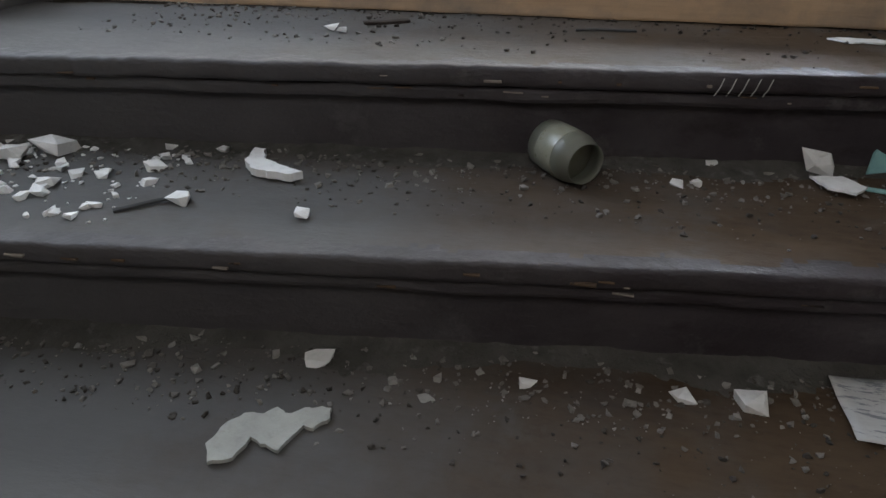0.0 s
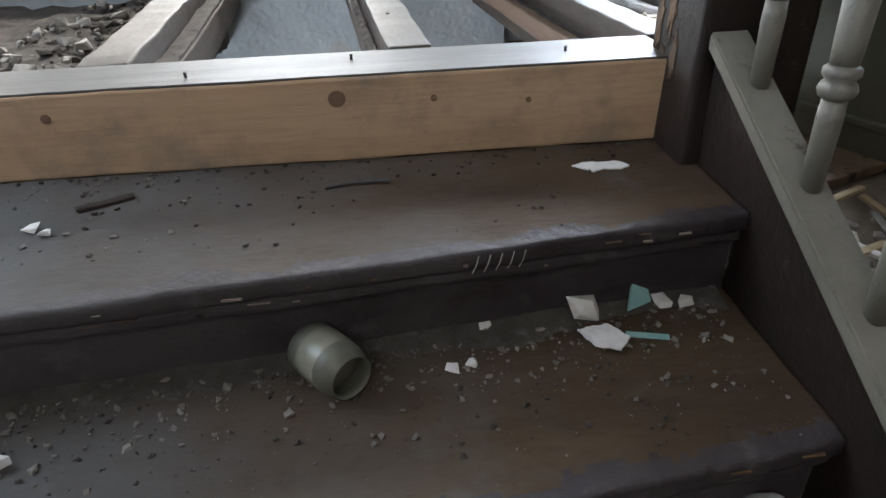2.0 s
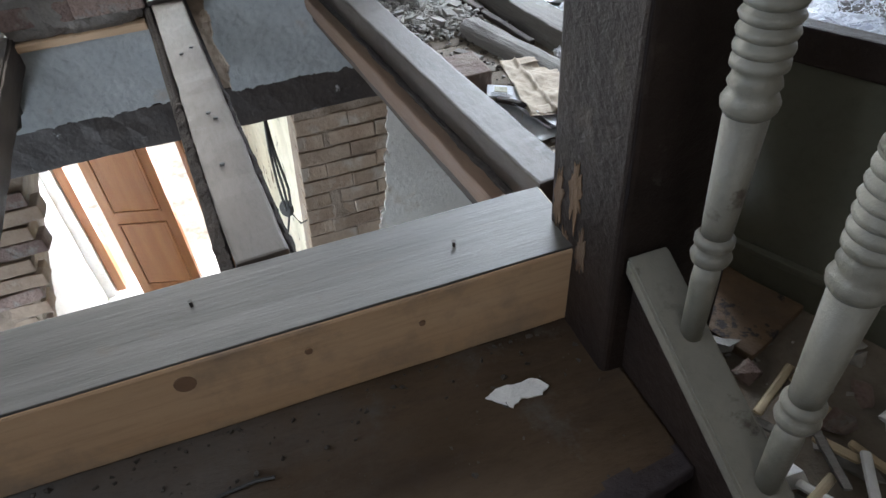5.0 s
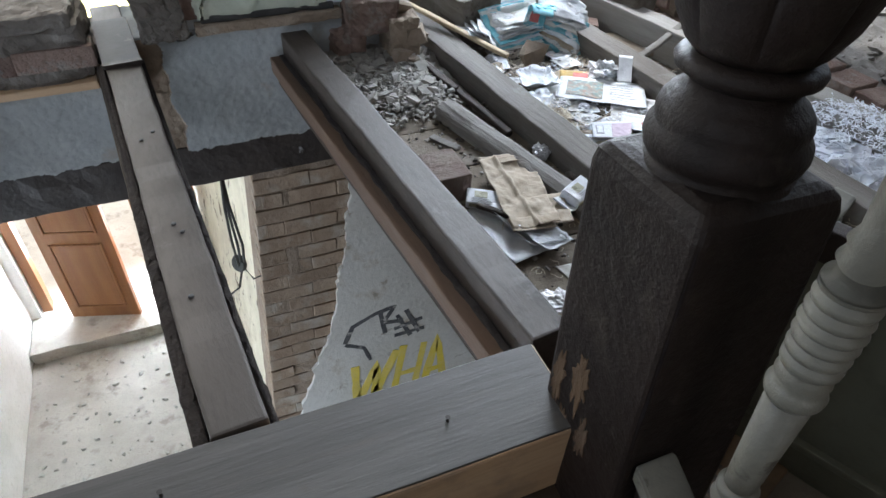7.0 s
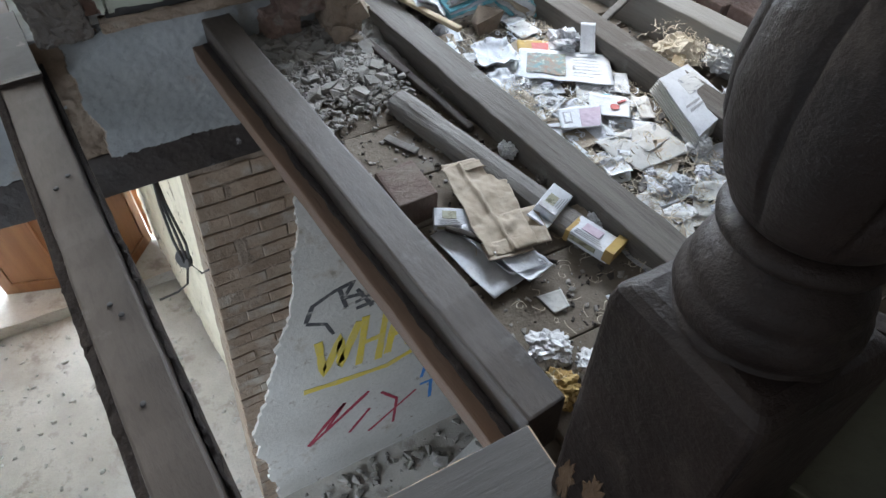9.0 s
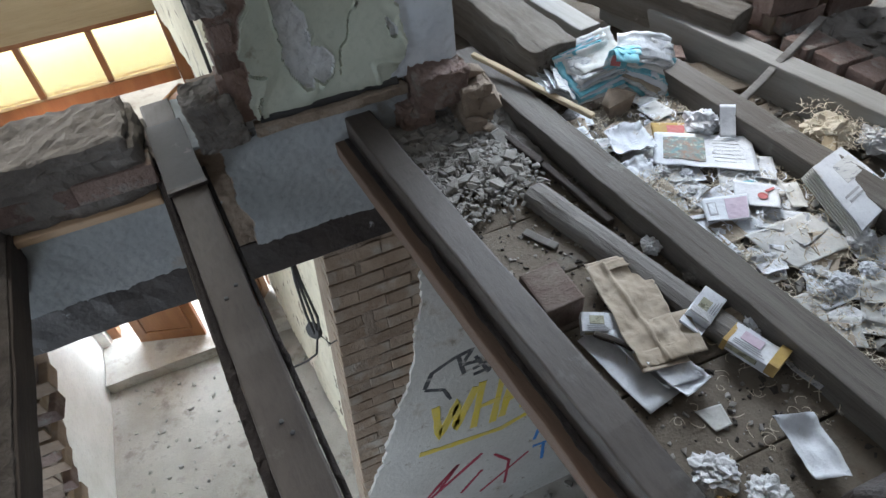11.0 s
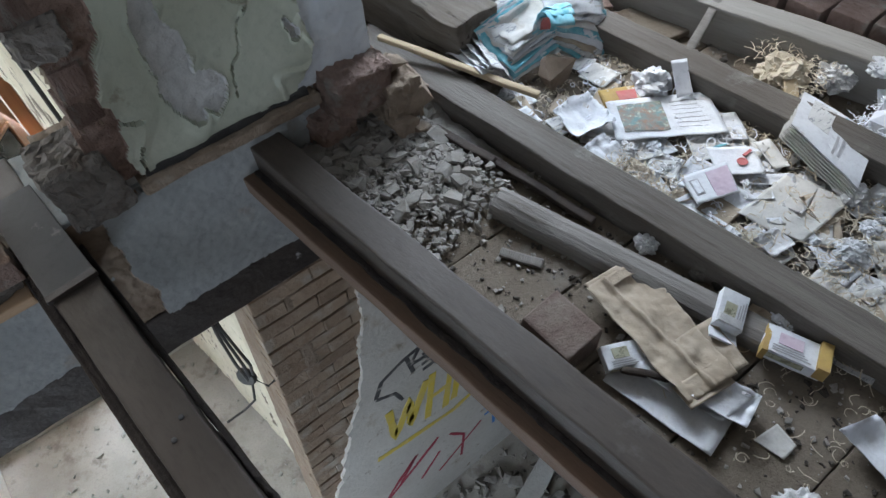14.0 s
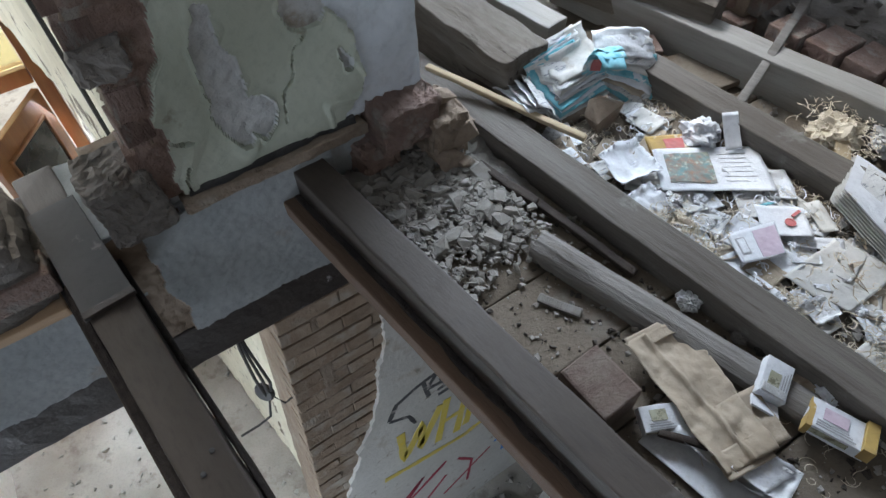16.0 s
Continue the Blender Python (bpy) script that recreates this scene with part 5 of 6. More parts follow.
part("side_fold", sheet_mesh(quad_in(BAG, 0.55, 1.32, 0.62, 0.98), -0.126, 0.006, 9, curl=0.006), M["bag"], bag, "", True)
part("lower_fold", sheet_mesh(quad_in(BAG, -0.02, 0.9, 0.86, 1.03), -0.119, 0.005, 19, curl=0.006), M["bag"], bag, "", True)
sheet("paper_sheet", "dirty white paper sheet under the bag", ((0.17, 0.775), (0.235, 0.79), (0.31, 0.55), (0.205, 0.53)), -0.153, "paper", 0.006, 11, 0.01)
sheet("paper_sheet", "crumpled grey-white paper beside the bag", ((0.22, 0.76), (0.29, 0.73), (0.36, 0.55), (0.27, 0.56)), -0.146, "paper", 0.012, 12, 0.02)
sheet("paper_sheet", "torn paper piece with curled corner", ((0.26, 0.63), (0.345, 0.62), (0.37, 0.54), (0.29, 0.52)), -0.135, "paper", 0.012, 13, 0.02)
tw = tagged(part("wood_splinter", rough_box(-0.05, 0.05, -0.008, 0.008, 0, 0.014, 0.02, 0.004, 92), M["joist_dark"]), "dark splinter of wood on paper", "splinter")
tw.matrix_world = pose(0.235, 0.72, -0.13, 0, 0, -55)
sp = tagged(part("wood_splinter", rough_box(-0.055, 0.055, -0.014, 0.014, 0, 0.01, 0.02, 0.003, 93), M["old_wood"]), "flat grey splinter on dusty boards", "splinter")
sp.matrix_world = pose(0.262, 1.125, -0.157, 0, 0, -62)
ba = tagged(part("batten", rough_box(-0.2, 0.2, -0.012, 0.012, 0, 0.02, 0.03, 0.003, 94), M["joist_dark"]), "thin dark batten along a joist", "batten")
ba.matrix_world = pose(0.44, 1.28, -0.15, 0, 0, -83)
ba = tagged(part("batten", rough_box(-0.1, 0.1, -0.014, 0.014, 0, 0.02, 0.03, 0.004, 95), M["joist_dark"]), "short dark batten in the rubble", "batten")
ba.matrix_world = pose(0.39, 1.5, -0.13, 0, 8, -75)


def pack(label, at, ln, wide, high, side, mark, opened):
    p = thing("cigarette_pack", label, "cigarette pack", group="empty packs", at=at)
    carton = part("carton", rough_box(-ln / 2, ln / 2, -wide / 2, wide / 2, 0, high - 0.001, 0.012, 0.0022, int(ln * 4000), 0.002), M[side], p)
    part("label_patch", box(-ln * 0.28, ln * 0.12, -wide * 0.12, wide * 0.3, high, high + 0.0012, 0), M[mark], carton, "printed panel")
    part("side_band", box(-ln * 0.42, ln * 0.2, -wide / 2 - 0.0012, -wide / 2, high * 0.3, high * 0.75, 0), M["pack_olive"], carton, "olive printed band")
    for k in range(3):
        part("print_bar", box(-ln * 0.36, ln * (0.28 - 0.06 * k), wide * (-0.42 + 0.09 * k), wide * (-0.38 + 0.09 * k), high, high + 0.0008, 0), M["grey_ink"], carton)
    if opened:
        lid = part("lid", box(-0.004, 0.001, -wide / 2, wide / 2, 0.0, high * 1.3, 0.0008), M[side], p, "open flip lid")
        lid.matrix_basis = pose(-ln / 2 - 0.001, 0, 0.002, 0, -60, 0)
        part("lining", box(-ln / 2 + 0.002, -ln / 2 + 0.022, -wide * 0.42, wide * 0.42, high * 0.2, high + 0.002, 0.001), M["foil"], p, "torn foil lining")
    return p


pack("pale cigarette pack with olive print beside the brick", pose(0.232, 0.782, -0.137, 8, 6, -25), 0.088, 0.055, 0.024, "paper", "pack_olive", False)
pack("opened pale cigarette pack on the weathered timber", pose(0.478, 0.705, -0.125, 14, -4, 25), 0.088, 0.06, 0.03, "paper", "pack_olive", True)
pack("white and yellow pack beside a joist", pose(0.498, 0.562, -0.135, -8, 4, -68), 0.12, 0.072, 0.03, "paper", "pink_ink", False)
yb = tagged(part("yellow_strip", box(-0.006, 0.006, -0.037, 0.037, 0, 0.0325, 0.001), M["yellow_ink"]), "yellow carton flap of a pack", "carton")
yb.matrix_world = pose(0.475, 0.612, -0.134, -8, 4, -68)
yb = tagged(part("yellow_strip", box(-0.012, 0.012, -0.038, 0.038, 0, 0.034, 0.001), M["yellow_ink"]), "yellow carton end of a pack", "carton")
yb.matrix_world = pose(0.52, 0.51, -0.134, -8, 4, -68)
crumple("foil_wad", "silver wad of foil against the joist", 0.505, 0.95, -0.15, 0.032, "foil", 3, 0.8)
crumple("paper_wad", "pale crumpled wrapper beside the packs", 0.56, 0.62, -0.15, 0.035, "paper", 4)
crumple("foil_wad", "crumpled silver wrapper by the newel", 0.24, 0.36, -0.155, 0.055, "foil", 5, 0.6)
crumple("foil_wad", "small crumpled silver wrapper near the header", 0.3, 0.28, -0.155, 0.05, "foil", 15, 0.6)
crumple("paper_wad", "yellowish crumpled paper by the newel", 0.2, 0.27, -0.155, 0.05, "yellow_ink", 6)
sheet("paper_sheet", "white paper corner beside the newel", ((0.42, 0.41), (0.5, 0.38), (0.46, 0.24), (0.4, 0.27)), -0.15, "paper", 0.014, 18, 0.04)
sheet("paper_scrap", "torn brown wrapper between pack and joist", ((0.5, 0.68), (0.57, 0.69), (0.59, 0.61), (0.53, 0.6)), -0.15, "bag", 0.014, 301, 0.02, "paper scrap")
sheet("paper_scrap", "grey torn wrapper by the joist", ((0.54, 0.53), (0.6, 0.52), (0.62, 0.43), (0.56, 0.42)), -0.152, "printed", 0.014, 302, 0.02, "paper scrap")
sheet("paper_scrap", "pale dusty scrap on the boards", ((0.3, 0.5), (0.36, 0.49), (0.35, 0.44), (0.31, 0.44)), -0.157, "news", 0.004, 303, 0.006, "paper scrap")
crumple("clod", "dark clod of dirt beside the timber", 0.53, 0.82, -0.155, 0.022, "stone", 305, 0.7, "clod")
crumple("clod", "dark clod of dirt by the packs", 0.545, 0.77, -0.155, 0.018, "dirt", 306, 0.7, "clod")
strips("wood_wool", "tangle of curly wood wool by a joist", spread(160, 41, 0.52, 0.58, 0.4, 0.6, -0.155), "straw", 42)
strips("wood_wool", "wisps of straw on dirty boards", spread(60, 43, 0.2, 0.5, 0.35, 0.7, -0.156), "straw", 44, 0.05, 0.0018, 0.008)

# ---- litter between the fourth and fifth joist ----
NEWS = ((0.807, 1.366), (1.05, 1.205), (0.955, 1.055), (0.713, 1.237))
mag = sheet("magazine_page", "open magazine page with a coloured picture", NEWS, -0.138, "paper", 0.006, 21, 0.006, "magazine", nx=20, ny=12)
part("picture", sheet_mesh(quad_in(NEWS, 0.1, 0.52, 0.12, 0.8), -0.1352, 0.006, 21, nx=12, ny=8), M["photo"], mag, "teal and red printed picture")
for k in range(7):
    part("text_line", sheet_mesh(quad_in(NEWS, 0.6, 0.86 + 0.03 * (k % 3), 0.16 + 0.1 * k, 0.169 + 0.1 * k), -0.1362, 0.006, 21, nx=6, ny=2, thick=0.0008), M["grey_ink"], mag)
FOLD = ((1.207, 1.026), (0.982, 0.941), (0.96, 0.714), (1.18, 0.785))
fp = thing("folded_newspaper", "thick folded newspaper with dark headline marks", "newspaper")
for k in range(7):
    q = quad_in(FOLD, 0.012 * k, 1 - 0.008 * k, 0.012 * k, 1.0)
    part("leaf", sheet_mesh(q, -0.14 + 0.0075 * k, 0.004, 30, nx=12, ny=10, thick=0.003, fold=lambda u, v: 0.05 * (1 - v) * u), M["paper" if k == 6 else "news"], fp)
for u0, u1, v0, v1, key in ((0.15, 0.6, 0.22, 0.5, "printed"), (0.5, 0.85, 0.6, 0.63, "grey_ink"), (0.5, 0.8, 0.67, 0.7, "grey_ink"), (0.12, 0.4, 0.62, 0.66, "cyan")):
    part("headline", sheet_mesh(quad_in(FOLD, u0, u1, v0, v1), -0.0908, 0.004, 30, nx=8, ny=4, fold=lambda u, v: 0.05 * (1 - (v0 + v * (v1 - v0))) * (u0 + u * (u1 - u0))), M[key], fp, "printed mark")
CARD = ((0.722, 1.03), (0.85, 0.99), (0.79, 0.905), (0.68, 0.945))
card = sheet("printed_card", "white and pink printed card", CARD, -0.128, "paper", 0.003, 41, 0.004, "card", thick=0.003)
part("pink_field", sheet_mesh(quad_in(CARD, 0.5, 0.98, 0.1, 0.95), -0.1245, 0.003, 41), M["pink_ink"], card, "pink field")
part("frame_mark", sheet_mesh(quad_in(CARD, 0.1, 0.3, 0.2, 0.75), -0.1245, 0.003, 41), M["grey_ink"], card)
part("frame_inner", sheet_mesh(quad_in(CARD, 0.13, 0.27, 0.25, 0.7), -0.1232, 0.003, 41), M["paper"], card)
RED = ((0.86, 1.06), (0.95, 0.98), (0.89, 0.9), (0.8, 0.98))
leaflet = sheet("leaflet", "white leaflet with a red ring mark", RED, -0.135, "paper", 0.004, 42, 0.006, "leaflet")
ring = lathe([(0.014, 0), (0.014, 0.001), (0.01, 0.0012), (0.01, 0.0002)], 18)
ring.transform(Matrix.Translation((0.885, 0.965, -0.126)))
part("red_ring", ring, M["red_ink"], leaflet, "red printed ring")
part("red_bar", box(0.905, 0.935, 0.972, 0.98, -0.127, -0.124, 0, None), M["red_ink"], leaflet)
BIG = ((0.74, 0.87), (0.95, 0.87), (0.965, 0.715), (0.775, 0.715))
sheet("paper_sheet", "large stained sheet of greyish paper", BIG, -0.146, "news", 0.008, 43, 0.006, nx=24, ny=18)
sheet("paper_sheet", "white paper strip with a teal line", ((0.87, 1.1), (0.93, 1.09), (1.0, 0.9), (0.93, 0.89)), -0.154, "paper", 0.004, 44, 0.005)
sheet("teal_strip", "narrow teal printed strip on paper", ((0.885, 1.06), (0.93, 1.045), (0.933, 1.035), (0.888, 1.05)), -0.146, "cyan", 0.002, 45)
sheet("paper_sheet", "white paper under printed cards", ((0.65, 1.0), (0.8, 0.98), (0.82, 0.86), (0.68, 0.87)), -0.155, "paper", 0.008, 46, 0.015)
sheet("white_card", "upright white card leaning on litter", ((1.0, 1.31), (1.045, 1.29), (1.0, 1.215), (0.955, 1.235)), -0.125, "paper", 0.003, 47, 0.004, "card", fold=lambda u, v: 0.06 * (1 - v))
crumple("paper_wad", "crumpled white paper beside the magazine", 0.96, 1.33, -0.15, 0.06, "paper", 7, 0.8)
yc = sheet("yellow_carton", "yellow and red printed carton", ((0.835, 1.42), (0.935, 1.36), (0.895, 1.3), (0.8, 1.355)), -0.15, "yellow_ink", 0.003, 48, 0.0, "carton", thick=0.014)
part("red_patch", sheet_mesh(((0.865, 1.38), (0.915, 1.35), (0.89, 1.32), (0.845, 1.345)), -0.1352, 0.003, 48), M["red_ink"], yc, "red printed patch")
sheet("paper_sheet", "torn white sheets beside the joist", ((0.66, 1.43), (0.79, 1.42), (0.76, 1.28), (0.63, 1.3)), -0.152, "paper", 0.025, 51, 0.03)
sheet("paper_sheet", "crumpled white sheet below the magazine", ((0.6, 1.28), (0.7, 1.27), (0.69, 1.17), (0.6, 1.18)), -0.152, "paper", 0.02, 52, 0.03)
crumple("paper_wad", "white crumpled scrap by the stone", 0.64, 1.6, -0.155, 0.03, "paper", 8)
crumple("paper_wad", "crumpled white wad among wood wool", 0.83, 0.63, -0.155, 0.04, "paper", 9, 0.8)
crumple("foil_wad", "silvery crumpled wrapper beside papers", 0.99, 0.72, -0.155, 0.045, "foil", 10, 0.8)
crumple("foil_wad", "silver wrapper at the carton", 0.72, 1.2, -0.155, 0.03, "foil", 11, 0.7)
stone = tagged(part("mortar_stone", chip(0.06, 0.05, 0.045, random.Random(9), 26), M["mortar"]), "rough grey lump of mortar beneath the newspapers", "stone")
stone.location = (0.8, 1.57, -0.12)
rg = random.Random(77)
for i in range(40):
    x, y = rg.uniform(0.62, 1.02), rg.uniform(0.35, 1.5)
    x -= 0.09 * (y - 1)
    a, s, w = rg.uniform(0, 6.3), rg.uniform(0.025, 0.06), rg.uniform(0.018, 0.045)
    c, d = math.cos(a), math.sin(a)
    q = [(x + s * c * e - w * d * f, y + s * d * e + w * c * f) for e, f in ((-1, -1), (1, -1), (1, 1), (-1, 1))]
    sheet("paper_scrap", "torn scrap of paper in the litter", q, -0.158 + rg.uniform(0, 0.006), rg.choice(["paper", "paper", "news", "news", "foil", "bag", "paper"]), 0.008, i, 0.012, "paper scrap", nx=6, ny=5)
strips("wood_wool", "curled wood wool strewn over the litter", spread(420, 61, 0.62, 1.05, 0.35, 0.85, -0.155) + spread(140, 62, 0.62, 0.72, 1.0, 1.2, -0.15), "straw", 63, 0.06, 0.0026, 0.03)
strips("wood_wool", "dirty straw and wood wool under the papers", spread(1100, 161, 0.6, 1.06, 0.35, 1.6, -0.157), "straw", 163, 0.05, 0.0022, 0.014)
scatter("litter_crumbs", "brown and grey crumbs under the papers", "rubble", spread(1500, 164, 0.6, 1.08, 0.25, 1.9, -0.157), sizes(1500, 165, 0.002, 0.02, 3), M["rubble"], 166, 0.4)
strips("shredded_paper", "white paper shreds between scraps", spread(160, 64, 0.65, 1.0, 0.9, 1.5, -0.152), "shred", 65, 0.05, 0.003, 0.02)
long_stick = tagged(part("lath", rough_box(-0.27, 0.27, -0.011, 0.011, -0.008, 0.008, 0.05, 0.003, 96), M["tan_wood"]), "thin pale lath lying across a joist", "lath")
long_stick.matrix_world = pose(0.545, 1.72, -0.055, 0, 4, -69)
right_lath = tagged(part("lath", rough_box(-0.28, 0.28, -0.014, 0.014, -0.008, 0.008, 0.05, 0.003, 97), M["old_wood"]), "grey lath leaning on the pale joist", "lath")
right_lath.matrix_world = pose(1.27, 1.38, -0.045, 0, -14, 18)

# bundle of newspapers, fanned and folded over
bundle = thing("newspaper_bundle", "crumpled bundle of newspapers with blue printed edges", "newspapers", at=pose(0.79, 1.7, -0.12))


def curl_leaf(origin, heading, pitch, bend, ln, wide, seed, roll=0.0, thick=0.0016, wob=0.008):
    """A page that starts at an edge, runs off along its heading and bends up or down."""
    bm = bmesh.new()
    nu, nv = 18, 10
    a, r = radians(heading), radians(roll)
    fwd, side, up = Vector((math.cos(a), math.sin(a), 0)), Vector((-math.sin(a), math.cos(a), 0)), Vector((0, 0, 1))
    side, up = side * math.cos(r) + up * math.sin(r), up * math.cos(r) - side * math.sin(r)
    sheets = []
    for s in (0.0, thick):
        p, rows = Vector(origin), []
        for i in range(nu + 1):
            t = radians(pitch + bend * (i / nu) ** 1.3)
            d, n = fwd * math.cos(t) + up * math.sin(t), up * math.cos(t) - fwd * math.sin(t)
            row = []
            for j in range(nv + 1):
                v = j / nv - 0.5
                w = wob * (noise.noise((i * 0.23, v * 5, seed * 3.1)) + 0.5 * noise.noise((i * 0.7, v * 14, seed * 1.7)))
                row.append(bm.verts.new(p + side * v * wide * (1 + 0.12 * noise.noise((i * 0.3, seed, 2))) + n * (s + w)))
            rows.append(row)
            p = p + d * ln / nu
        sheets.append(rows)
    lo, hi = sheets
    for i in range(nu):
        for j in range(nv):
            bm.faces.new((hi[i][j], hi[i + 1][j], hi[i + 1][j + 1], hi[i][j + 1]))
            bm.faces.new((lo[i][j + 1], lo[i + 1][j + 1], lo[i + 1][j], lo[i][j]))
    for i in range(nu):
        for j in (0, nv):
            bm.faces.new((lo[i][j], lo[i + 1][j], hi[i + 1][j], hi[i][j]))
    for j in range(nv):
        for i in (0, nu):
            bm.faces.new((lo[i][j], lo[i][j + 1], hi[i][j + 1], hi[i][j]))
    bmesh.ops.recalc_face_normals(bm, faces=bm.faces[:])
    return bm


# open pages lying in a trough, their far edges turned up
for k in range(9):
    key = ("news", "cyan", "paper", "cyan", "printed", "paper", "news", "printed", "news")[k]
    part("leaf", curl_leaf((-0.02 + 0.006 * k, -0.09 + 0.008 * k, 0.0 + 0.009 * k), 88 + 3 * (k % 4), 6, 70 - 4 * k, 0.2 - 0.006 * k, 0.2 - 0.008 * (k % 3), k, -6), M[key], bundle, "blue printed leaf" if key == "cyan" else "", True)
# the side that stands up and flares out
for k in range(4):
    part("leaf", curl_leaf((-0.1 - 0.008 * k, -0.03 + 0.012 * k, 0.0), 158 + 6 * k, 62 - 6 * k, -30, 0.11, 0.19, 20 + k, 8), M["paper" if k % 2 else "printed"], bundle, "white flared leaf", True)
# a blue sheet rolled over at the middle
for k in range(3):
    part("blue_fold", curl_leaf((0.055 + 0.012 * k, -0.035 + 0.01 * k, 0.05), 70 + 8 * k, 78, 150 - 20 * k, 0.17 - 0.02 * k, 0.08, 30 + k, 12), M["cyan"], bundle, "blue folded leaf", True)
part("red_print", curl_leaf((0.05, -0.045, 0.075), 72, 80, 30, 0.04, 0.035, 41, 12, wob=0.002), M["red_ink"], bundle, "small red printed patch", True)
# pages that hang down in a fan
for k in range(9):
    key = ("paper", "printed", "news", "cyan", "paper", "bag", "printed", "cyan", "news")[k]
    part("leaf", curl_leaf((0.1 + 0.004 * k, 0.02 - 0.006 * k, 0.105 - 0.009 * k), -28 - 7 * k, 8 - 4 * k, -48 + 2 * k, 0.2 - 0.004 * k, 0.1 + 0.003 * k, 60 + k, 30), M[key], bundle, "blue printed leaf" if key == "cyan" else "", True)

# ---- litter beyond the fifth joist ----
strips("shredded_paper", "heap of bluish white shredded paper", [(x, y, -0.13 + 0.1 * max(0, 1 - ((x - 1.38) / 0.2) ** 2 - ((y - 0.62) / 0.24) ** 2)) for x, y, z in spread(1500, 66, 1.18, 1.58, 0.38, 0.86, 0, slope=0)], "shred", 67, 0.05, 0.0035, 0.03)
core_heap = scatter("shred_core", "packed shreds inside the heap", "litter", [(x, y, -0.13) for x, y, z in spread(120, 68, 1.22, 1.54, 0.42, 0.82, 0, slope=0)], sizes(120, 69, 0.03, 0.07, 1), M["shred"], 70, 0.6)
crumple("wool_wad", "matted yellowish wad of wood wool", 1.24, 1.1, -0.15, 0.085, "straw", 21, 0.7, "wad")
strips("wood_wool", "wisps round the matted wad", spread(160, 71, 1.16, 1.34, 0.98, 1.2, -0.1, slope=0), "straw", 72, 0.05, 0.0025, 0.05)
crumple("foil_wad", "crinkled clear wrapper near the wad", 1.31, 0.98, -0.12, 0.06, "foil", 22, 0.7)
crumple("foil_wad", "grey foil between joist and lath", 1.13, 1.2, -0.15, 0.05, "foil", 23, 0.5)
crumple("paper_wad", "white paper wad by the bricks", 1.36, 0.9, -0.06, 0.045, "paper", 24, 0.6)
wedge = tagged(part("wood_wedge", rough_box(-0.09, 0.09, -0.02, 0.02, 0, 0.035, 0.04, 0.003, 98), M["tan_wood"]), "pale offcut of timber under the newspaper", "offcut")
wedge.matrix_world = pose(1.2, 1.05, -0.13, 0, -10, 40)
for x, y, z, t in ((1.06, 1.64, -0.13, 30), (1.12, 1.72, -0.13, 60)):
    ob = tagged(new("loose_brick", brick_mesh), "red brick half lying among newspapers", "brick", "loose bricks")
    ob.matrix_world = pose(x, y, z, 4, 6, t) @ Matrix.Diagonal((0.5, 1, 1, 1))
tile = tagged(part("flat_slab", rough_box(-0.13, 0.13, -0.1, 0.1, 0, 0.02, 0.05, 0.003, 99), M["dust"]), "flat dusty slab beside the pale joist", "slab")
tile.matrix_world = pose(1.18, 1.55, -0.155, 2, -3, -15)
shoe = tagged(part("white_plank", rough_box(-0.14, 0.14, -0.03, 0.03, 0, 0.02, 0.03, 0.004, 100, 0.009), M["cream"]), "short white painted plank by the newel", "plank")
shoe.matrix_world = pose(0.98, 0.36, -0.12, 5, -14, 20)

# ---- rubble on the floor beside the stairs ----
rg = random.Random(210)
for k in range(46):
    y = rg.uniform(-0.95, -0.12)
    x = rg.uniform(0.17, 0.3 + 0.35 * min(1.0, (0.1 - y)))
    r = 0.015 + 0.045 * rg.random() ** 2
    ob = tagged(part("plaster_lump", chip(r, r * 0.8, r * 0.5, rg, 14), M[rg.choice(["white_chip", "rubble", "rubble", "brick"])]), "broken lump of plaster on the side floor", "plaster lump", "lumps beside the stairs")
    ob.location, ob.rotation_euler = (x, y, -0.235 + 0.3 * r), (rg.uniform(-0.4, 0.4), rg.uniform(-0.4, 0.4), rg.uniform(0, 6.3))
for k in range(16):
    ln = rg.uniform(0.06, 0.2)
    ob = tagged(part("lath", rough_box(-ln / 2, ln / 2, -0.008, 0.008, 0, 0.008, 0.04, 0.002, 200 + k), M[rg.choice(["white_chip", "old_wood", "tan_wood"])]), "broken pale lath among rubble", "lath", "broken laths")
    ob.matrix_world = pose(rg.uniform(0.18, 0.36), rg.uniform(-0.6, -0.2), -0.225 + 0.002 * k, rg.uniform(-8, 8), rg.uniform(-10, 4), rg.uniform(20, 150))

# ---- litter on the stairs ----
def flat_shape(name, label, category, outline, z, material, thick, seed):
    """A flat broken piece with a ragged rim."""
    pts = []
    for (xa, ya), (xb, yb) in zip(outline, outline[1:] + outline[:1]):
        n = max(2, int(math.hypot(xb - xa, yb - ya) / 0.006))
        for k in range(n):
            x, y = xa + (xb - xa) * k / n, ya + (yb - ya) * k / n
            w = noise.noise_vector((x * 90, y * 90, seed))
            pts.append((x + 0.0045 * w.x, y + 0.0045 * w.y))
    bm = prism(pts, 0, thick, 0.0)
    bm.transform(Matrix(((1, 0, 0, 0), (0, 0, 1, 0), (0, 1, 0, 0), (0, 0, 0, 1))))
    bmesh.ops.recalc_face_normals(bm, faces=bm.faces[:])
    bm.transform(Matrix.Translation((0, 0, z)))
    return tagged(part(name, bm, M[material]), label, category)


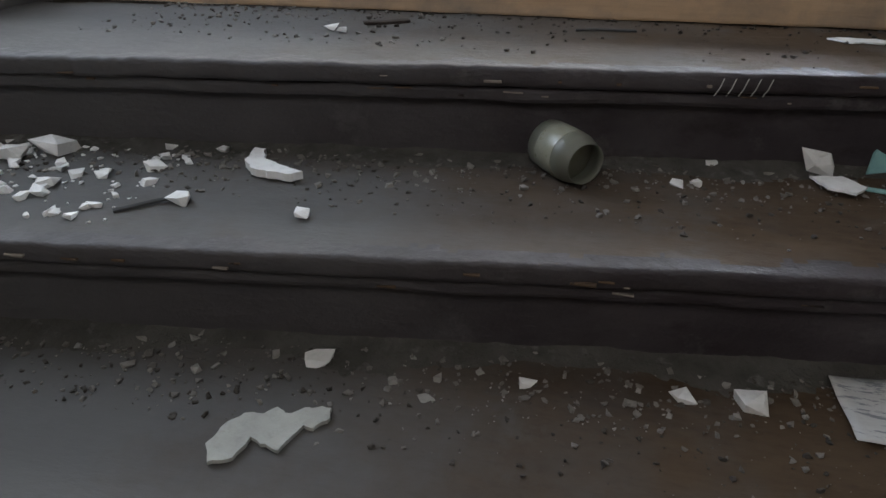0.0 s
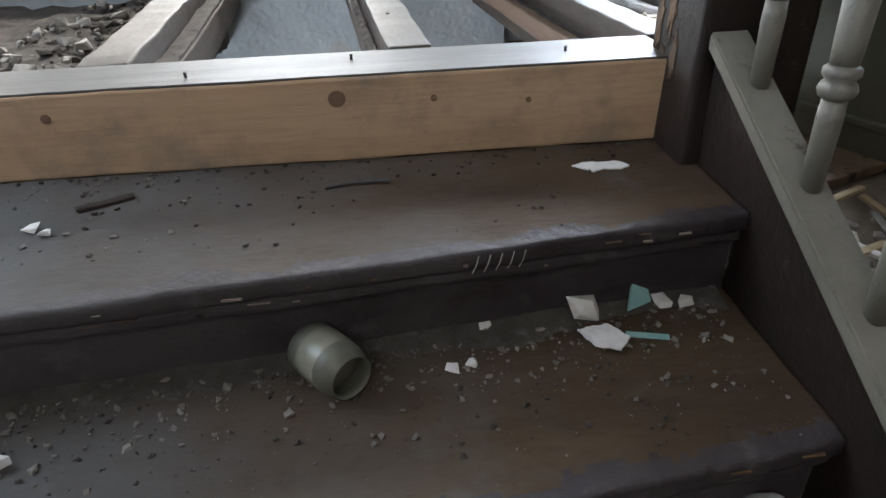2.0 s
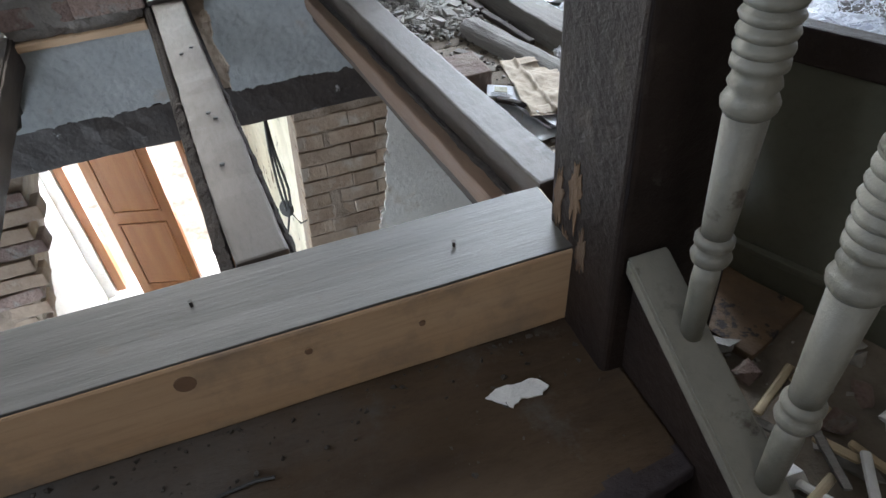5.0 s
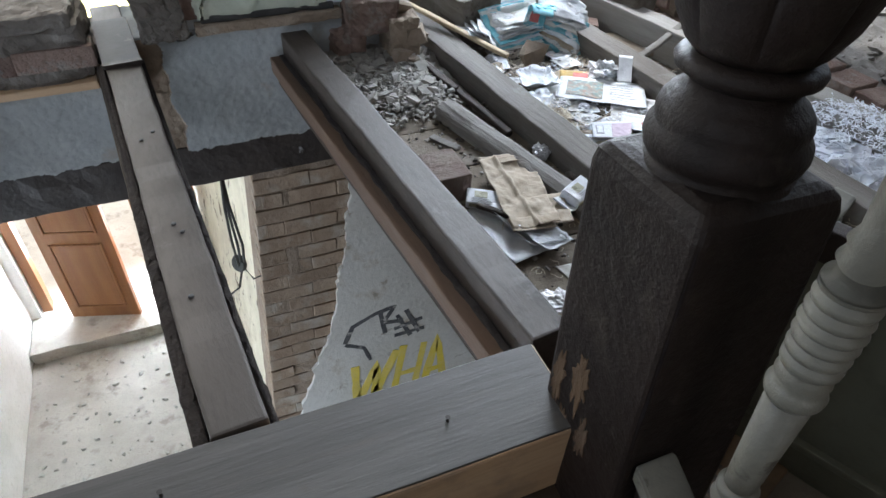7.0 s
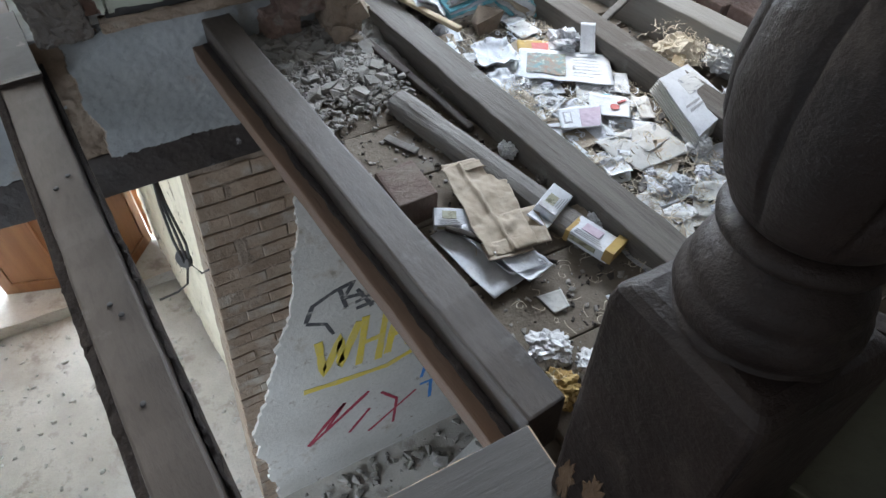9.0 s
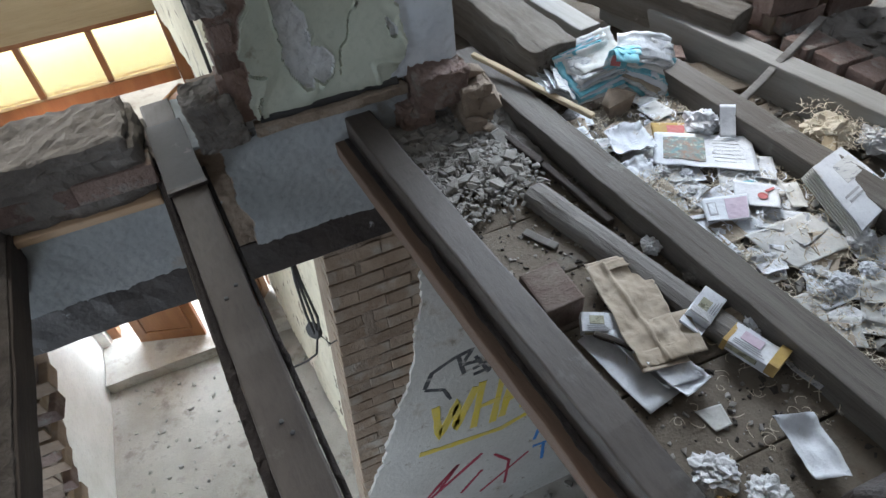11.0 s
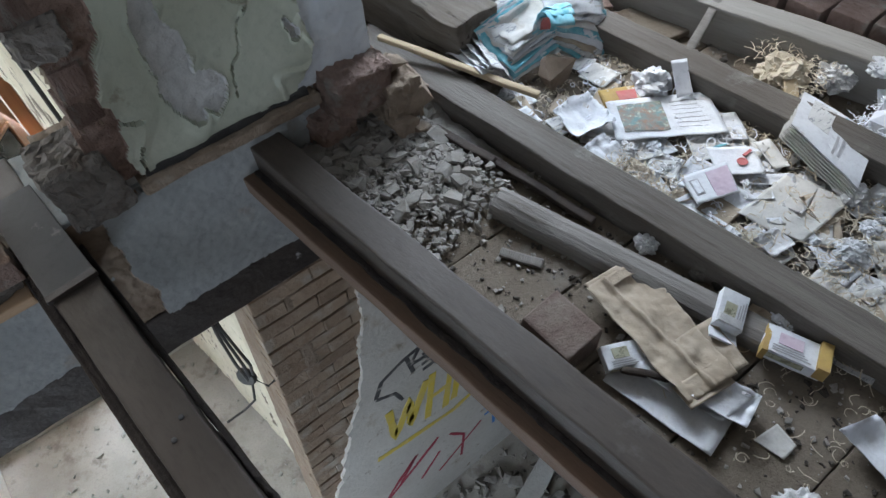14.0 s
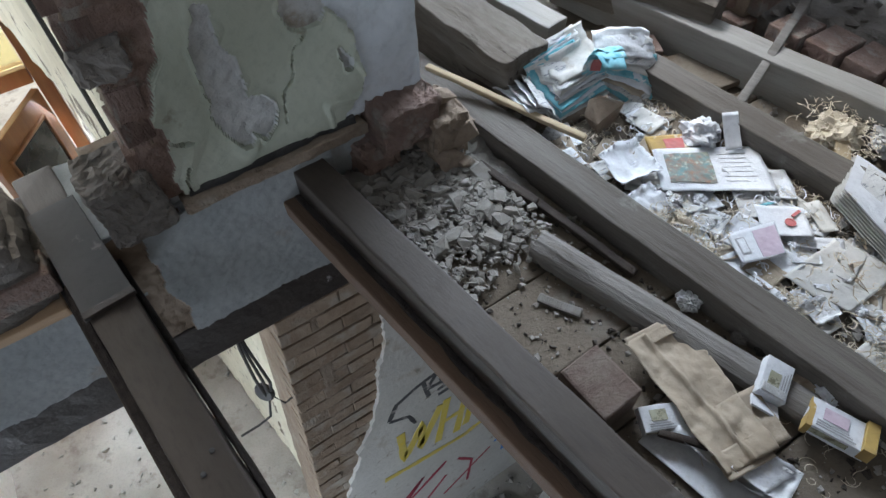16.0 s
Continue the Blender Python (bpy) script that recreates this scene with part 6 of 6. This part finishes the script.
flat_shape("plaster_flake", "pale ragged flake of plaster like a cross", "plaster flake", [(-1.045, -1.02), (-1.04, -0.985), (-1.025, -0.96), (-1.0, -0.955), (-0.985, -0.94), (-0.97, -0.95), (-0.95, -0.935), (-0.915, -0.925), (-0.91, -0.945), (-0.925, -0.965), (-0.94, -0.965), (-0.945, -0.985), (-0.955, -1.01), (-0.98, -1.005), (-0.995, -1.0), (-1.005, -1.035), (-1.03, -1.045)], -0.522, "flake", 0.006, 1)
flat_shape("plaster_flake", "thin pale flake of paint on the tread", "plaster flake", [(-0.185, -0.11), (-0.15, -0.1), (-0.13, -0.105), (-0.095, -0.1), (-0.075, -0.13), (-0.1, -0.14), (-0.13, -0.135), (-0.15, -0.145)], -0.173, "white_chip", 0.003, 2)
flat_shape("plaster_flake", "broken white flake with raised corner", "plaster flake", [(-0.245, -0.41), (-0.19, -0.4), (-0.165, -0.44), (-0.19, -0.47), (-0.225, -0.455)], -0.34, "white_chip", 0.004, 3)
flat_shape("plaster_flake", "long curved white plaster sliver", "plaster flake", [(-1.21, -0.5), (-1.19, -0.5), (-1.17, -0.54), (-1.12, -0.57), (-1.08, -0.585), (-1.1, -0.6), (-1.17, -0.59), (-1.2, -0.56)], -0.345, "white_chip", 0.014, 4)
lump = tagged(part("plaster_lump", chip(0.03, 0.024, 0.026, random.Random(5), 26), M["white_chip"]), "white broken plaster lump on the tread", "plaster lump")
lump.location = (-0.22, -0.36, -0.328)
shard = tagged(part("teal_shard", prism([(0, 0), (0.055, 0.01), (0.05, 0.07), (0.02, 0.05)], -0.003, 0.003, 0.001), M["teal"]), "teal glazed shard propped against the riser", "shard")
shard.matrix_world = pose(-0.14, -0.36, -0.345, -35, 10, 20)
rim = tagged(part("teal_shard", box(-0.035, 0.035, -0.006, 0.006, 0, 0.004, 0.001), M["teal"]), "thin edge shard of teal glaze", "shard")
rim.matrix_world = pose(-0.13, -0.43, -0.348, 0, 0, -15)
for i, (x, y, z, r, m) in enumerate(((-1.58, -0.56, -0.335, 0.04, "white_chip"), (-1.64, -0.6, -0.335, 0.03, "white_chip"), (-1.03, -0.71, -0.342, 0.014, "white_chip"), (-1.24, -0.7, -0.342, 0.022, "white_chip"), (-1.38, -0.5, -0.342, 0.014, "white_chip"), (-1.27, -0.5, -0.342, 0.014, "white_chip"), (-0.56, -0.36, -0.342, 0.02, "white_chip"), (-0.43, -0.46, -0.344, 0.016, "white_chip"), (-0.46, -0.47, -0.344, 0.013, "white_chip"), (-0.39, -0.37, -0.344, 0.014, "white_chip"), (-0.07, -0.34, -0.34, 0.022, "white_chip"), (-0.03, -0.35, -0.34, 0.016, "white_chip"), (-1.12, -0.24, -0.168, 0.012, "white_chip"), (-1.15, -0.22, -0.168, 0.014, "white_chip"), (-0.36, -0.79, -0.518, 0.024, "white_chip"), (-0.45, -0.8, -0.518, 0.018, "white_chip"), (-0.66, -0.82, -0.518, 0.015, "white_chip"), (-0.97, -0.83, -0.52, 0.026, "white_chip"))):
    ob = tagged(part("plaster_crumb", chip(r, r * 0.8, r * 0.5, random.Random(i + 60), 12), M[m]), "white crumb of plaster on a dusty tread", "plaster crumb", "white crumbs on the stairs")
    ob.location = (x, y, z)
ps = sheet("paper_sheet", "grey paper sheet lying on the tread", ((-0.247, -0.716), (-0.04, -0.7), (-0.01, -0.83), (-0.245, -0.84)), -0.522, "printed", 0.004, 71, 0.008)
cup = tagged(part("white_cup", lathe([(0.03, 0), (0.034, 0.02), (0.036, 0.07), (0.03, 0.085), (0.012, 0.09)], 20), M["paper"], smooth=True), "small crushed white plastic cup on the tread", "cup")
cup.matrix_world = pose(-0.045, -0.66, -0.505, 35, 40, 0) @ Matrix.Scale(0.68, 4)
crumple("paper_wad", "pale crumpled paper in the tread's corner", -0.07, -0.68, -0.525, 0.034, "shred", 31, 0.5)
twig = tagged(part("twig", tube([(-0.66, -0.135, -0.171), (-0.62, -0.125, -0.17), (-0.57, -0.12, -0.171), (-0.54, -0.125, -0.17)], 0.003), M["black"]), "thin dark twig on the tread", "twig")
twig = tagged(part("wood_splinter", rough_box(-0.05, 0.05, -0.012, 0.012, 0, 0.008, 0.02, 0.003, 101), M["joist_dark"]), "dark flat splinter on the upper tread", "splinter")
twig.matrix_world = pose(-1.06, -0.13, -0.175, 0, 0, 28)
twig = tagged(part("twig", tube([(-1.32, -0.76, -0.346), (-1.28, -0.72, -0.345), (-1.24, -0.69, -0.343)], 0.004), M["black"]), "bent dark twig on the dusty tread", "twig")
for k, (z, ya, yb, w) in enumerate(((-0.175, -0.34, -0.01, 0.35), (-0.35, -0.67, -0.33, 0.9), (-0.525, -0.99, -0.66, 1.0), (-0.7, -1.3, -0.99, 0.8), (-0.875, -1.64, -1.3, 0.5))):
    n = int(800 * w)
    dust = spread(n, 80 + k, -1.68, -0.9 if k == 0 else 0.03, yb, ya, z + 0.001, 2.0, 0)
    scatter("stair_grit", "grey grit and crumbs on the tread", "grit", dust, sizes(n, 90 + k, 0.001, 0.008, 3.5), M["stone"], 95 + k)
    dust = spread(int(n * 1.5), 100 + k, -1.68, 0.03, yb, ya, z + 0.001, 2.6, 0)
    scatter("stair_dirt", "dark dirt swept into the back of the tread", "dirt", dust, sizes(len(dust), 110 + k, 0.0015, 0.007, 3), M["dirt"], 120 + k)

jar = thing("glass_jar", "dusty empty glass jar lying on its side", "jar", at=pose(-0.685, -0.43, -0.303, 90, 0, 38))
J = lathe([(0.036, 0.0), (0.042, 0.006), (0.043, 0.02), (0.043, 0.085), (0.04, 0.097), (0.036, 0.1), (0.0355, 0.115), (0.033, 0.115), (0.0335, 0.1), (0.038, 0.094), (0.0405, 0.084), (0.0405, 0.02), (0.036, 0.008)], 32)
part("bowl", J, M["glass"], jar, smooth=True)
part("label_band", lathe([(0.0434, 0.03), (0.0437, 0.031), (0.0437, 0.075), (0.0434, 0.076)], 32), M["jar_dirt"], jar, "dusty remains of a label", smooth=True)
part("sediment", lathe([(0.034, 0.009), (0.036, 0.012), (0.02, 0.016)], 20), M["dirt"], jar, "dirt inside the bottom", smooth=True)

# more loose sheets over the litter bay
rg = random.Random(123)
for i in range(44):
    y = rg.uniform(0.45, 1.6)
    x = rg.uniform(0.63, 1.0) - 0.09 * (y - 1)
    a, s, w = rg.uniform(0, 6.3), rg.uniform(0.03, 0.075), rg.uniform(0.025, 0.05)
    c, d = math.cos(a), math.sin(a)
    q = [(x + s * c * e - w * d * f, y + s * d * e + w * c * f) for e, f in ((-1, -1), (1, -1), (1, 1), (-1, 1))]
    sheet("paper_scrap", "crumpled pale sheet in the litter", q, -0.16 + rg.uniform(0, 0.006), rg.choice(["paper", "printed", "paper", "news", "bag"]), 0.009, i + 50, 0.012, "paper scrap", nx=9, ny=8)
for i in range(14):
    y = rg.uniform(0.5, 1.5)
    crumple("paper_wad", "small crumpled scrap of white paper", rg.uniform(0.64, 1.0) - 0.09 * (y - 1), y, -0.155, rg.uniform(0.015, 0.03), rg.choice(["paper", "paper", "foil"]), i + 60, 0.7)

heap = [(-1.85 + 0.55 * random.Random(i).random() ** 1.5, -0.52 - 0.28 * random.Random(i + 900).random(), -0.349) for i in range(260)]
scatter("plaster_heap", "white plaster crumbs heaped at the tread's far end", "rubble", heap, sizes(260, 131, 0.003, 0.02, 3), M["white_chip"], 132)


def dirt_ridge(k):
    """Swept dirt lying in a low uneven bank against the riser."""
    z = -RISE * (k + 2)
    verts, faces = [], []
    n, m = 260, 14
    for i in range(n + 1):
        x = -1.75 + 1.79 * i / n
        foot = -0.31 - GOING * k + (0.115 + 0.015 * k) * x
        reach = 0.05 + 0.075 * max(0.0, 0.35 + noise.noise((x * 4, k * 3.0, 0.0)))
        for j in range(m + 1):
            u = j / m
            p = Vector((x, foot - reach * u, 0))
            h = (0.012 + 0.014 * max(0.0, noise.noise((x * 6, k * 5.0, 1.0)))) * (1 - u) ** 1.5 + 0.005 * max(0.0, noise.noise(p * 45)) + 0.006 * max(0.0, noise.noise(p * 18)) * (1 - u)
            verts.append((p.x, p.y, z - 0.002 + h * (1 - u ** 4)))
    w = m + 1
    for i in range(n):
        for j in range(m):
            faces.append((i * w + j, i * w + j + 1, (i + 1) * w + j + 1, (i + 1) * w + j))
    me = bpy.data.meshes.new("dirt_bank")
    me.from_pydata(verts, [], faces)
    me.materials.append(M["stair_dirt"])
    return tagged(new("dirt_bank", me), "bank of grey-brown dirt against the riser", "dirt", kind="stuff")


for k in range(4):
    dirt_ridge(k)
rg = random.Random(55)
for k in range(3):
    z = -0.175 * (k + 2)
    pts = []
    for i in range(700):
        x = rg.uniform(-1.7, 0.03)
        foot = -0.31 - 0.335 * k + (0.115 + 0.015 * k) * x
        pts.append((x, foot - 0.16 * rg.random() ** 2.2, z + 0.001))
    scatter("stair_dirt", "dirt gathered at the foot of the riser", "dirt", pts, sizes(700, 140 + k, 0.002, 0.009, 3), M["stone"], 145 + k)
    pts = [(x, y - 0.01, zz) for x, y, zz in pts[::3]]
    scatter("stair_grit", "pale crumbs at the foot of the riser", "grit", pts, sizes(len(pts), 150 + k, 0.0015, 0.012, 4), M["rubble"], 155 + k)
